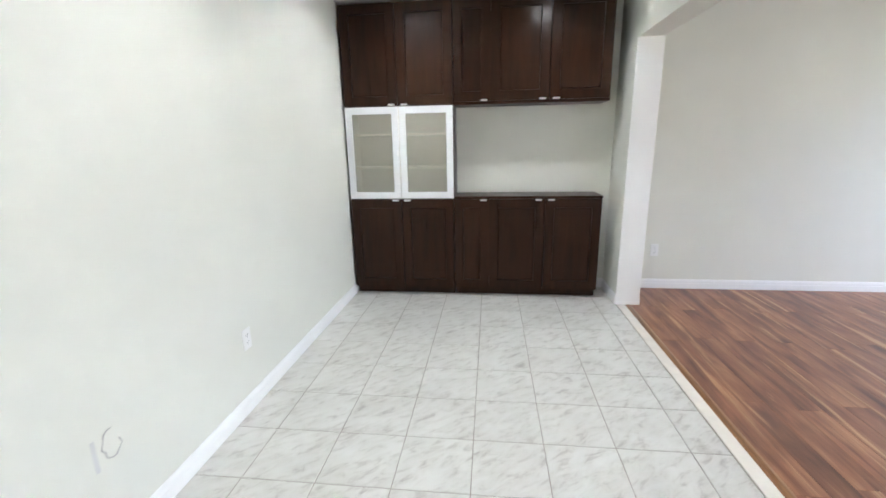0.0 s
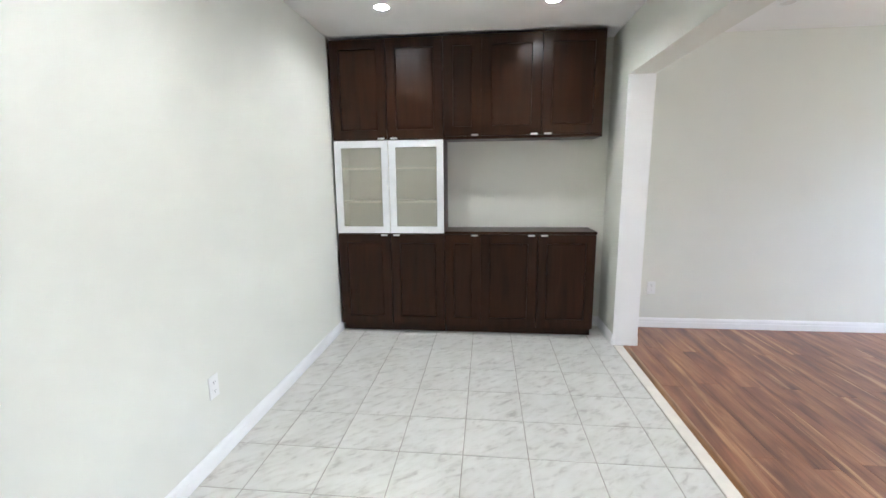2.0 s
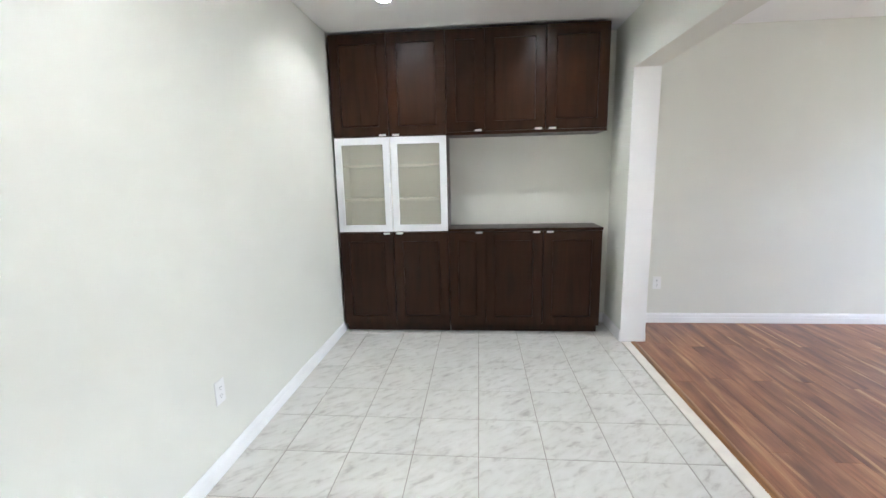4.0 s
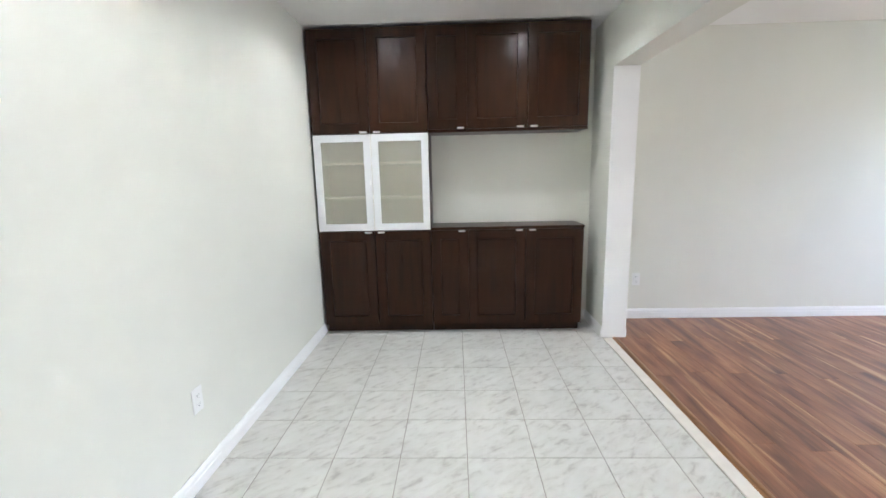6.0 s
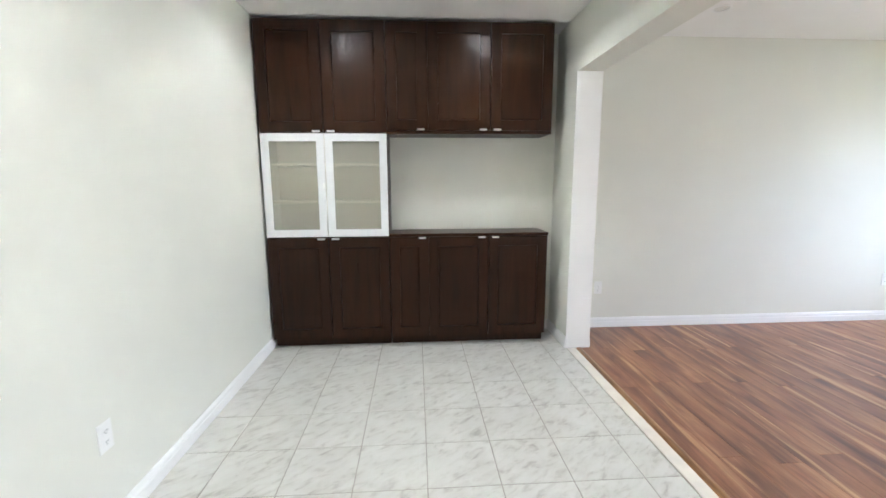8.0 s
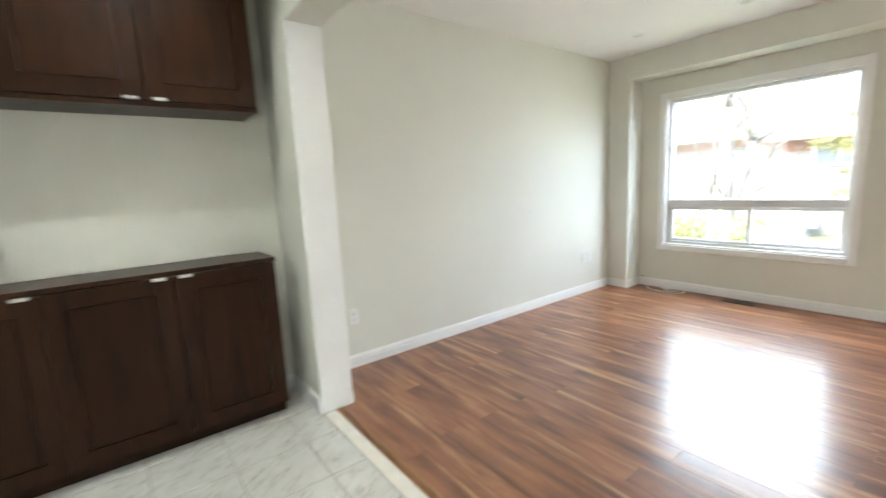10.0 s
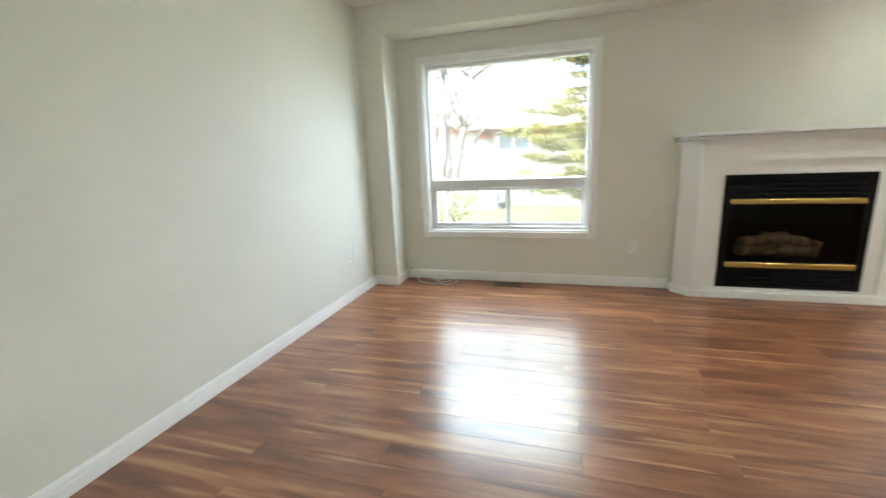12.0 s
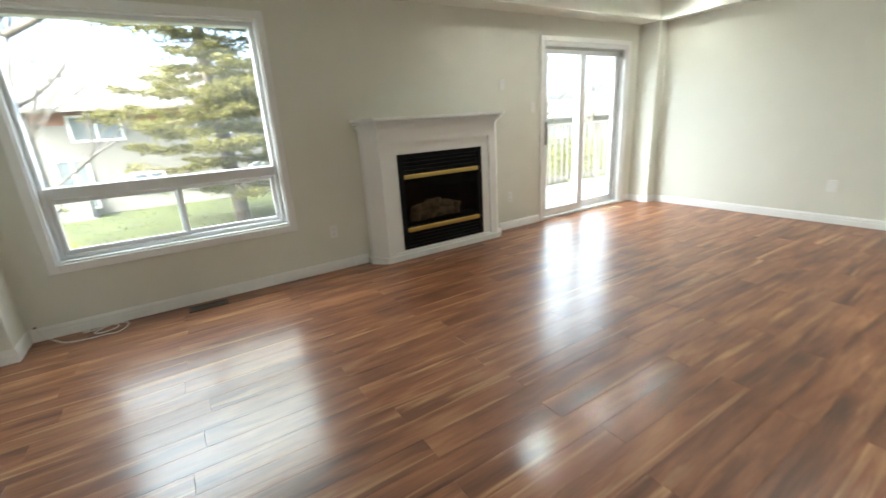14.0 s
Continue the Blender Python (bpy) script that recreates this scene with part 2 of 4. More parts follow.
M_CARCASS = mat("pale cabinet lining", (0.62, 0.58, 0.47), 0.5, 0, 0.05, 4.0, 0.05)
M_SHELF = mat("birch shelf", (0.88, 0.80, 0.64), 0.5, 0, 0.06, 6.0, 0.05)
M_CHROME = mat("brushed nickel", (0.88, 0.88, 0.86), 0.35, 0.75, 0.03, 10, 0.03)
M_LAMINATE = laminate_mat("walnut laminate")
M_REDUCER = wood_mat("oak reducer strip", (0.16, 0.07, 0.025), (0.27, 0.13, 0.05), (0.36, 0.19, 0.08), 0.3, (1, 0.08, 1), 30, False)
M_TILE = tile_mat("glazed floor tile")
M_GROUT = mat("grey grout", (0.30, 0.275, 0.235), 0.9, 0, 0.12, 6, 0.4, 300)
M_SUB = mat("concrete underlay", (0.3, 0.29, 0.27), 0.9)
M_SILL = mat("cream threshold stone", (0.74, 0.70, 0.63), 0.35, 0, 0.06, 12, 0.05)
M_GLASS = glass_mat("window glass", (0.96, 0.98, 0.97), 0.0, 0.012)
M_FROST = frosted_mat("frosted glass")
M_BLACK = mat("black stove enamel", (0.006, 0.006, 0.0065), 0.55, 0.0, 0.2, 5, 0.05)
M_SOOT = mat("sooty firebox", (0.005, 0.0045, 0.004), 0.9, 0, 0.3, 7, 0.3, 40)
M_BRASS = mat("polished brass", (0.46, 0.32, 0.10), 0.32, 1.0, 0.06, 8, 0.0)
M_BLACK.node_tree.nodes["Principled BSDF"].inputs["Specular IOR Level"].default_value = 0.12
M_LOG = mat("ceramic log", (0.50, 0.41, 0.29), 0.85, 0, 0.45, 14, 0.8, 60, 0.006)
M_SMOKED = glass_mat("smoked glass", (0.55, 0.52, 0.48), gloss_min=0.008)
M_HANDLE = mat("brown wood handle", (0.05, 0.02, 0.011), 0.4, 0, 0.2, 20)
M_REG_BROWN = mat("brown metal register", (0.055, 0.035, 0.025), 0.4, 0.5)
M_REG_BEIGE = mat("tan metal register", (0.55, 0.42, 0.27), 0.5, 0.0)
M_CABLE = mat("white cable jacket", (0.78, 0.77, 0.73), 0.45, 0, 0.03)
M_GLOW = glow_mat("lit lamp", (1.0, 0.955, 0.90), POT)
M_GLOW_LOW = glow_mat("dimmed lamp", (1.0, 0.955, 0.90), POT_LOW)
M_ALU = mat("grey anodised metal", (0.42, 0.42, 0.41), 0.45, 0.6)
M_LENS = mat("unlit lamp lens", (0.72, 0.71, 0.68), 0.3)
M_PATCH = mat("filler patch", (0.62, 0.62, 0.60), 0.8)
M_SCUFF = mat("scuffed edge", (0.46, 0.45, 0.43), 0.9)
M_GRASS = mat("lawn", (0.040, 0.050, 0.010), 0.95, 0, 0.4, 1.2, 0.8, 30, 0.03)
M_BARK = mat("grey bark", (0.12, 0.10, 0.08), 0.9, 0, 0.3, 5, 0.8, 30, 0.01)
M_TWIG = mat("pale dead twigs", (0.34, 0.27, 0.20), 0.9, 0, 0.3, 5, 0.0)
M_MIDBARK = mat("grey-brown twigs", (0.125, 0.108, 0.092), 0.85, 0, 0.25, 5, 0.0)
M_PALEBARK = mat("pale smooth bark", (0.26, 0.24, 0.21), 0.85, 0, 0.25, 5, 0.5, 30, 0.008)
M_NEEDLE = leaf_mat("pine needles", (0.130, 0.122, 0.034))
M_BUSH = leaf_mat("shrub leaves", (0.110, 0.118, 0.022))
M_BRICK = mat("orange brick", (0.26, 0.12, 0.075), 0.85, 0, 0.22, 6, 0.4, 40)
M_SIDING = mat("pale siding", (0.215, 0.205, 0.185), 0.7, 0, 0.05, 3)
M_ROOF = mat("grey shingles", (0.13, 0.125, 0.12), 0.9, 0, 0.25, 8, 0.5, 40)
M_DARKGLASS = mat("far window glass", (0.16, 0.19, 0.21), 0.12, 0, 0.2, 2, 0.0)
M_DECK = mat("weathered deck boards", (0.19, 0.185, 0.175), 0.8, 0, 0.15, 6, 0.3)
M_RAIL = mat("weathered rail timber", (0.17, 0.155, 0.135), 0.8, 0, 0.2, 6, 0.3)
M_OUTER = mat("outer brick", (0.3, 0.17, 0.12), 0.9)


# ---- building blocks ----
def box(bm, x0, x1, y0, y1, z0, z1, bevel=0.0, seg=1):
    """Adds a box, its edges eased by bevel."""
    x0, x1, y0, y1, z0, z1 = min(x0, x1), max(x0, x1), min(y0, y1), max(y0, y1), min(z0, z1), max(z0, z1)
    m = Matrix.LocRotScale(((x0 + x1) / 2, (y0 + y1) / 2, (z0 + z1) / 2), None, (x1 - x0, y1 - y0, z1 - z0))
    made = bmesh.ops.create_cube(bm, size=1, matrix=m)["verts"]
    if bevel:
        edges = list({e for v in made for e in v.link_edges})
        bmesh.ops.bevel(bm, geom=edges, offset=bevel, segments=seg, affect="EDGES", profile=0.5)
    return bm


def boxes(*rows, bevel=0.0):
    bm = bmesh.new()
    for r in rows:
        box(bm, *r, bevel=bevel)
    return bm


def prism(bm, outline, z0, z1):
    """A plan outline (counter-clockwise) raised from z0 to z1."""
    lo, hi = [bm.verts.new((x, y, z0)) for x, y in outline], [bm.verts.new((x, y, z1)) for x, y in outline]
    bm.faces.new(lo[::-1]), bm.faces.new(hi)
    for i in range(len(outline)):
        j = (i + 1) % len(outline)
        bm.faces.new((lo[i], lo[j], hi[j], hi[i]))
    return bm


def swept(bm, profile, a, b, side):
    """A moulding: profile of (out, up) carried from plan point a to b; side is the plan direction it stands out to."""
    ends = []
    for p in (a, b):
        ends.append([bm.verts.new((p[0] + side[0] * o, p[1] + side[1] * o, u)) for o, u in profile])
    n = len(profile)
    for i in range(n):
        j = (i + 1) % n
        bm.faces.new((ends[0][i], ends[0][j], ends[1][j], ends[1][i]))
    bm.faces.new(ends[0][::-1]), bm.faces.new(ends[1])
    bmesh.ops.recalc_face_normals(bm, faces=bm.faces)
    return bm


def tube(bm, points, radii, sides=8):
    """A tapered tube along points."""
    rings = []
    for i, p in enumerate(points):
        p = Vector(p)
        d = (Vector(points[min(i + 1, len(points) - 1)]) - Vector(points[max(i - 1, 0)])).normalized()
        u = d.cross(Vector((0.3, 0.2, 1)) if abs(d.z) < 0.9 else Vector((1, 0.1, 0))).normalized()
        w = d.cross(u)
        rings.append([bm.verts.new(p + (u * math.cos(k * math.tau / sides) + w * math.sin(k * math.tau / sides)) * radii[i]) for k in range(sides)])
    for r0, r1 in zip(rings, rings[1:]):
        for k in range(sides):
            bm.faces.new((r0[k], r0[(k + 1) % sides], r1[(k + 1) % sides], r1[k])).smooth = True
    bm.faces.new(rings[0][::-1]), bm.faces.new(rings[-1])
    return bm


def disc(bm, c, r, depth, sides=32, r2=None):
    """A round upright plug, its top at c and depth below it."""
    bmesh.ops.create_cone(bm, cap_ends=True, segments=sides, radius1=r if r2 is None else r2, radius2=r, depth=depth,
                          matrix=Matrix.Translation((c[0], c[1], c[2] - depth / 2)))
    return bm


def mesh_of(name, bm, material):
    data = bpy.data.meshes.new(name)
    bm.to_mesh(data)
    bm.free()
    data.materials.append(material)
    return data


BASE = {}


def thing(name, at, label, category, group="", kind="", turn=0.0, local=False):
    """An Empty at its base; its parts are given in the world unless local."""
    ob = new(name)
    ob.empty_display_size = 0.1
    ob.matrix_world = pose(*at, 0, 0, turn)
    BASE[ob] = Vector((0, 0, 0)) if local else Vector(at)
    return tagged(ob, label, category, group, kind)


def part(name, bm, material, parent, label=""):
    bmesh.ops.translate(bm, verts=bm.verts, vec=-BASE[parent])
    ob = new(name, mesh_of(name, bm, material))
    ob.parent = parent
    BASE[ob] = BASE[parent]
    return tagged(ob, label)


def solid(name, bm, material, label="", category="", kind="", group=""):
    """A thing or piece of the setting that is one mesh, its origin at its base."""
    zs = [v.co for v in bm.verts]
    at = Vector(((min(v.x for v in zs) + max(v.x for v in zs)) / 2, (min(v.y for v in zs) + max(v.y for v in zs)) / 2, min(v.z for v in zs)))
    bmesh.ops.translate(bm, verts=bm.verts, vec=-at)
    ob = new(name, mesh_of(name, bm, material))
    ob.location = at
    BASE[ob] = at
    return tagged(ob, label, category, group, kind)


# ---- the shell ----
XL, XP0, XP1, XW = -0.89, 1.510, 1.700, 5.57        # dining side wall, partition, window wall
YF, YR, YP = 4.755, -2.235, 4.290                    # far wall, opposite wall, pier end
H, HB, HS = 2.56, 2.155, 2.315                      # ceiling, opening head, bulkhead underside
XB, YA, YB = 5.285, 4.515, -2.07                   # bulkhead face, pilaster sides
WY0, WY1, WZ0, WZ1 = 2.71, 4.25, 0.50, 2.09         # window opening
DY0, DY1, DZ1 = -1.845, -0.315, 2.062                # patio door opening

solid("wall_left", boxes((XL - 0.14, XL, YR - 0.14, YF, 0, H)), M_WALL, "pale grey-white painted dining room wall", "wall", "structure")
solid("wall_far", boxes((XL - 0.14, XW + 0.22, YF, YF + 0.16, 0, H)), M_WALL, "pale painted wall behind cabinets and living room", "wall", "structure")
solid("wall_right", boxes((XL, XW + 0.22, YR - 0.14, YR, 0, H)), M_WALL, "pale painted living room side wall", "wall", "structure")
solid("wall_window", boxes(
    (XW, XW + 0.22, YR, DY0, 0, H), (XW, XW + 0.22, DY0, DY1, DZ1, H), (XW, XW + 0.22, DY1, WY0, 0, H),
    (XW, XW + 0.22, WY0, WY1, 0, WZ0), (XW, XW + 0.22, WY0, WY1, WZ1, H), (XW, XW + 0.22, WY1, YF, 0, H)),
    M_WALL, "pale painted wall with a window and patio door", "wall", "structure")
solid("wall_partition", boxes((XP0, XP1, YR, -1.3, 0, HB), (XP0, XP1, YP, YF, 0, HB), (XP0, XP1, YR, YF, HB, H)),
      M_WALL, "pale painted partition with a wide square opening", "wall", "structure")
solid("pilaster_far", boxes((XB, XW, YA, YF, 0, HS)), M_WALL, "pale painted corner pilaster beside the window", "pilaster", "structure")
solid("pilaster_near", boxes((XB, XW, YR, YB, 0, HS)), M_WALL, "pale painted corner pilaster beside the patio door", "pilaster", "structure")
solid("bulkhead", boxes((XB, XW, YR, YF, HS, H), (XP1, XB, YR, YB, HS, H)), M_WALL, "pale painted ceiling bulkhead along two walls", "bulkhead", "structure")
bm = bmesh.new()
loops = [[(XL - 0.14, YR - 0.14), (XW + 0.22, YR - 0.14), (XW + 0.22, YF + 0.16), (XL - 0.14, YF + 0.16)]]
for px, py in POTS + DARK_POTS:
    loops.append([(px + 0.047 * math.cos(k * math.tau / 24), py + 0.047 * math.sin(k * math.tau / 24)) for k in range(24)])
for loop in loops:
    vs = [bm.verts.new((x, y, H)) for x, y in loop]
    for k in range(len(vs)):
        bm.edges.new((vs[k], vs[(k + 1) % len(vs)]))
bmesh.ops.triangle_fill(bm, edges=bm.edges[:], use_beauty=True, normal=(0, 0, -1))
box(bm, XL - 0.14, XW + 0.22, YR - 0.14, YF + 0.16, H + 0.08, H + 0.2)
for x0, x1, y0, y1 in ((XL - 0.14, XL - 0.02, YR - 0.14, YF + 0.16), (XW + 0.1, XW + 0.22, YR - 0.14, YF + 0.16), (XL - 0.02, XW + 0.1, YR - 0.14, YR - 0.02), (XL - 0.02, XW + 0.1, YF + 0.04, YF + 0.16)):
    box(bm, x0, x1, y0, y1, H + 0.001, H + 0.08)
solid("ceiling", bm, M_CEIL, "white flat painted ceiling", "ceiling", "structure")
solid("subfloor", boxes((XL - 0.14, XW + 0.22, YR - 0.14, YF + 0.16, -0.3, -0.012)), M_SUB, "hidden underlay below tiles and laminate", "floor", "structure")

# white boards that case the end of the pier
casing = thing("opening_casing", (1.6, YP, 0), "white painted casing on the pier at the opening", "trim", kind="structure")
part("casing_board", boxes((XP0 - 0.004, XP1 + 0.004, YP - 0.010, YP - 0.0005, 0.001, HB - 0.001), bevel=0.002), M_TRIM, casing)
part("casing_bead", boxes((XP0 - 0.006, XP0 + 0.010, YP - 0.014, YP - 0.0105, 0.001, HB - 0.002), bevel=0.0015), M_TRIM, casing)

SKIRT = [(0, 0.001), (0.012, 0.001), (0.012, 0.052), (0.010, 0.056), (0.010, 0.074), (0.006, 0.086), (0.004, 0.093), (0, 0.093)]
SHOE = 0.0005
runs = [((XL, YR), (XL, 4.49), (1, 0)), ((XP1, YF), (XB, YF), (0, -1)), ((1.375, YF), (XP0, YF), (0, -1)), ((XP0, YF - 0.014), (XP0, YP + 0.001), (-1, 0)),
        ((XP1, YP), (XP1, YF - 0.014), (1, 0)), ((XB, YF - 0.014), (XB, YA), (-1, 0)), ((XB - 0.014, YA), (XW, YA), (0, -1)), ((XW, YA - 0.014), (XW, 2.035), (-1, 0)),
        ((XW, 0.385), (XW, -0.255), (-1, 0)), ((XW, DY0 - 0.062), (XW, YB), (-1, 0)), ((XW - 0.014, YB), (XB - 0.014, YB), (0, 1)), ((XB, YB), (XB, YR), (-1, 0)),
        ((XB - 0.014, YR), (XP1, YR), (0, 1)), ((XP1, YR + 0.014), (XP1, -1.3), (1, 0)), ((XP0, YR + 0.014), (XP0, -1.3), (-1, 0)), ((XL + 0.014, YR), (XP0 - 0.014, YR), (0, 1))]
for a, b, s in runs:
    a = (a[0] + s[0] * SHOE, a[1] + s[1] * SHOE)
    b = (b[0] + s[0] * SHOE, b[1] + s[1] * SHOE)
    solid("baseboard", swept(bmesh.new(), SKIRT, a, b, s), M_TRIM, "white painted stepped baseboard", "baseboard", "structure")


# ---- window ----
def casing_frame(parent, x, y0, y1, z0, z1, w, name="casing", bottom=True):
    """Flat casing with an eased edge round an opening in the window wall."""
    t = 0.016
    part(name, boxes((x - t, x - 0.0005, y0 - w, y0, z0 - (w if bottom else 0), z1 + w), bevel=0.003), M_TRIM, parent)
    part(name, boxes((x - t, x - 0.0005, y1, y1 + w, z0 - (w if bottom else 0), z1 + w), bevel=0.003), M_TRIM, parent)
    part(name, boxes((x - t, x - 0.0005, y0, y1, z1, z1 + w), bevel=0.003), M_TRIM, parent)
    if bottom:
        part(name, boxes((x - t, x - 0.0005, y0, y1, z0 - w, z0), bevel=0.003), M_TRIM, parent)


def frame4(parent, name, x0, x1, y0, y1, z0, z1, w, material, bevel=0.004, wb=None):
    wb = w if wb is None else wb
    part(name, boxes((x0, x1, y0, y0 + w, z0, z1), bevel=bevel), material, parent)
    part(name, boxes((x0, x1, y1 - w, y1, z0, z1), bevel=bevel), material, parent)
    part(name, boxes((x0, x1, y0 + w, y1 - w, z1 - w, z1), bevel=bevel), material, parent)
    part(name, boxes((x0, x1, y0 + w, y1 - w, z0, z0 + wb), bevel=bevel), material, parent)


def pane(parent, x, y0, y1, z0, z1, material=M_GLASS, name="pane"):
    ob = part(name, boxes((x, x + 0.004, y0, y1, z0, z1)), material, parent)
    ob.visible_shadow = False
    return ob


window = thing("window_1", (XW + 0.05, (WY0 + WY1) / 2, WZ0), "white vinyl picture window above two sliding sashes", "window", kind="structure")
casing_frame(window, XW, WY0, WY1, WZ0, WZ1, 0.058)
e = 0.001
part("jamb", boxes((XW + e, XW + 0.12, WY0 + e, WY0 + 0.012, WZ0 + e, WZ1 - e)), M_TRIM, window)
part("jamb", boxes((XW + e, XW + 0.12, WY1 - 0.012, WY1 - e, WZ0 + e, WZ1 - e)), M_TRIM, window)
part("head_jamb", boxes((XW + e, XW + 0.12, WY0 + 0.012, WY1 - 0.012, WZ1 - 0.012, WZ1 - e)), M_TRIM, window)
part("window_sill", boxes((XW + e, XW + 0.12, WY0 + 0.012, WY1 - 0.012, WZ0 + e, WZ0 + 0.014)), M_TRIM, window)
wy0, wy1, wz0, wz1 = WY0 + 0.013, WY1 - 0.013, WZ0 + 0.015, WZ1 - 0.013
frame4(window, "window_frame", XW + 0.055, XW + 0.15, wy0, wy1, wz0, wz1, 0.03, M_VINYL)
part("transom", boxes((XW + 0.045, XW + 0.15, wy0 + 0.03, wy1 - 0.03, 0.925, 1.005), bevel=0.006), M_VINYL, window)
ym = 3.46
frame4(window, "sash", XW + 0.07, XW + 0.095, ym - 0.025, wy1 - 0.031, wz0 + 0.031, 0.924, 0.03, M_VINYL, 0.003)
frame4(window, "sash", XW + 0.10, XW + 0.125, wy0 + 0.031, ym + 0.025, wz0 + 0.031, 0.924, 0.03, M_VINYL, 0.003)
part("latch", boxes((XW + 0.055, XW + 0.069, ym - 0.012, ym + 0.012, 0.70, 0.76), bevel=0.003), M_VINYL, window)
pane(window, XW + 0.11, wy0 + 0.031, wy1 - 0.031, 1.006, wz1 - 0.031)
pane(window, XW + 0.082, ym + 0.006, wy1 - 0.062, wz0 + 0.062, 0.893)
pane(window, XW + 0.112, wy0 + 0.062, ym - 0.006, wz0 + 0.062, 0.893)

# ---- patio door ----
door = thing("door_1", (XW + 0.05, (DY0 + DY1) / 2, 0), "white vinyl sliding patio door, closed, with brown handle", "door", kind="structure")
casing_frame(door, XW, DY0, DY1, 0.002, DZ1, 0.055, bottom=False)
part("door_frame", boxes((XW + e, XW + 0.16, DY0 + e, DY0 + 0.035, 0, DZ1 - e), bevel=0.003), M_VINYL, door)
part("door_frame", boxes((XW + e, XW + 0.16, DY1 - 0.035, DY1 - e, 0, DZ1 - e), bevel=0.003), M_VINYL, door)
part("door_head", boxes((XW + e, XW + 0.16, DY0 + 0.036, DY1 - 0.036, DZ1 - 0.045, DZ1 - e), bevel=0.003), M_VINYL, door)
part("door_sill", boxes((XW + e, XW + 0.22, DY0 + 0.036, DY1 - 0.036, 0, 0.03), bevel=0.004), M_VINYL, door)
part("track", boxes((XW + 0.045, XW + 0.052, DY0 + 0.036, DY1 - 0.036, 0.0305, 0.042)), M_CHROME, door)
part("track", boxes((XW + 0.10, XW + 0.107, DY0 + 0.036, DY1 - 0.036, 0.0305, 0.042)), M_CHROME, door)
ymid = -1.03
part("head_track", boxes((XW + 0.028, XW + 0.034, DY0 + 0.037, DY1 - 0.037, 1.985, 2.0165)), M_ALU, door, "grey metal head track")
part("screen_channel", boxes((XW + 0.035, XW + 0.085, DY0 + 0.0355, DY0 + 0.050, 0.043, 2.014)), M_ALU, door, "grey metal screen channel")
leaf = part("sliding_panel", boxes((XW + 0.035, XW + 0.07, DY1 - 0.10, DY1 - 0.037, 0.043, 2.014), (XW + 0.035, XW + 0.07, ymid - 0.05, ymid + 0.04, 0.043, 2.014),
            (XW + 0.035, XW + 0.07, ymid + 0.04, DY1 - 0.10, 1.945, 2.014), (XW + 0.035, XW + 0.07, ymid + 0.04, DY1 - 0.10, 0.043, 0.13), bevel=0.003), M_VINYL, door)
pane(leaf, XW + 0.05, ymid + 0.04, DY1 - 0.10, 0.13, 1.945)
fixed = part("fixed_panel", boxes((XW + 0.09, XW + 0.125, DY0 + 0.051, DY0 + 0.115, 0.043, 2.014), (XW + 0.09, XW + 0.125, ymid - 0.04, ymid + 0.05, 0.043, 2.014),
            (XW + 0.09, XW + 0.125, DY0 + 0.10, ymid - 0.04, 1.945, 2.014), (XW + 0.09, XW + 0.125, DY0 + 0.10, ymid - 0.04, 0.043, 0.13), bevel=0.003), M_VINYL, door)
pane(fixed, XW + 0.105, DY0 + 0.10, ymid - 0.04, 0.13, 1.945)
handle = part("door_handle", boxes((XW + 0.005, XW + 0.022, DY1 - 0.085, DY1 - 0.050, 0.92, 1.19), bevel=0.008), M_HANDLE, door, "brown wooden pull")
part("handle_foot", boxes((XW + 0.0225, XW + 0.0345, DY1 - 0.075, DY1 - 0.058, 0.945, 0.965), (XW + 0.0225, XW + 0.0345, DY1 - 0.075, DY1 - 0.058, 1.145, 1.165)), M_HANDLE, handle)

# ---- fireplace ----
FX, FYC = 5.385, 1.228
fire = thing("fireplace", (5.48, FYC, 0), "white painted fireplace surround with black gas firebox", "fireplace")


def plan(out, half, cut=0.115, back=XW - 0.0005):
    """The plan of the surround: splayed at both ends. out: how far it stands proud of the front."""
    x = FX - out
    h = half + out
    c = cut
    return [(back, FYC - h), (back, FYC + h), (x + c, FYC + h), (x, FYC + h - c), (x, FYC - h + c), (x + c, FYC - h)][::-1]


def ring_plan(bm, half, y0, y1, z0, z1, zt):
    """The surround's body, with a hole from y0 to y1 and z0 to z1 left in its front."""
    x, h, c = FX, half, 0.115
    prism(bm, [(XW - 0.0005, FYC + h), (x + c, FYC + h), (x, FYC + h - c), (x, y1), (XW - 0.0005, y1)], 0.001, zt)
    prism(bm, [(XW - 0.0005, y0), (x, y0), (x, FYC - h + c), (x + c, FYC - h), (XW - 0.0005, FYC - h)], 0.001, zt)
    box(bm, x, XW - 0.0005, y0, y1, z1, zt)
    box(bm, x, XW - 0.0005, y0, y1, 0.001, z0)
    return bm


oy0, oy1, oz1 = FYC - 0.578, FYC + 0.578, 1.105
part("surround", ring_plan(bmesh.new(), 0.775, oy0, oy1, 0.075, oz1, 1.235), M_TRIM, fire)
fy0, fy1, fz0, fz1 = 0.744, 1.713, 0.090, 1.002
part("inner_frame", boxes((FX + 0.022, FX + 0.04, oy0 + e, fy0, 0.0755, oz1 - e), (FX + 0.022, FX + 0.04, fy1, oy1 - e, 0.0755, oz1 - e),
     (FX + 0.022, FX + 0.04, fy0, fy1, fz1, oz1 - e), (FX + 0.022, FX + 0.04, fy0, fy1, 0.0755, fz0)), M_TRIM, fire)
bm = bmesh.new()
part("plinth", prism(bm, plan(0.018, 0.785), 0.0005, 0.001 + 0.055), M_TRIM, fire)
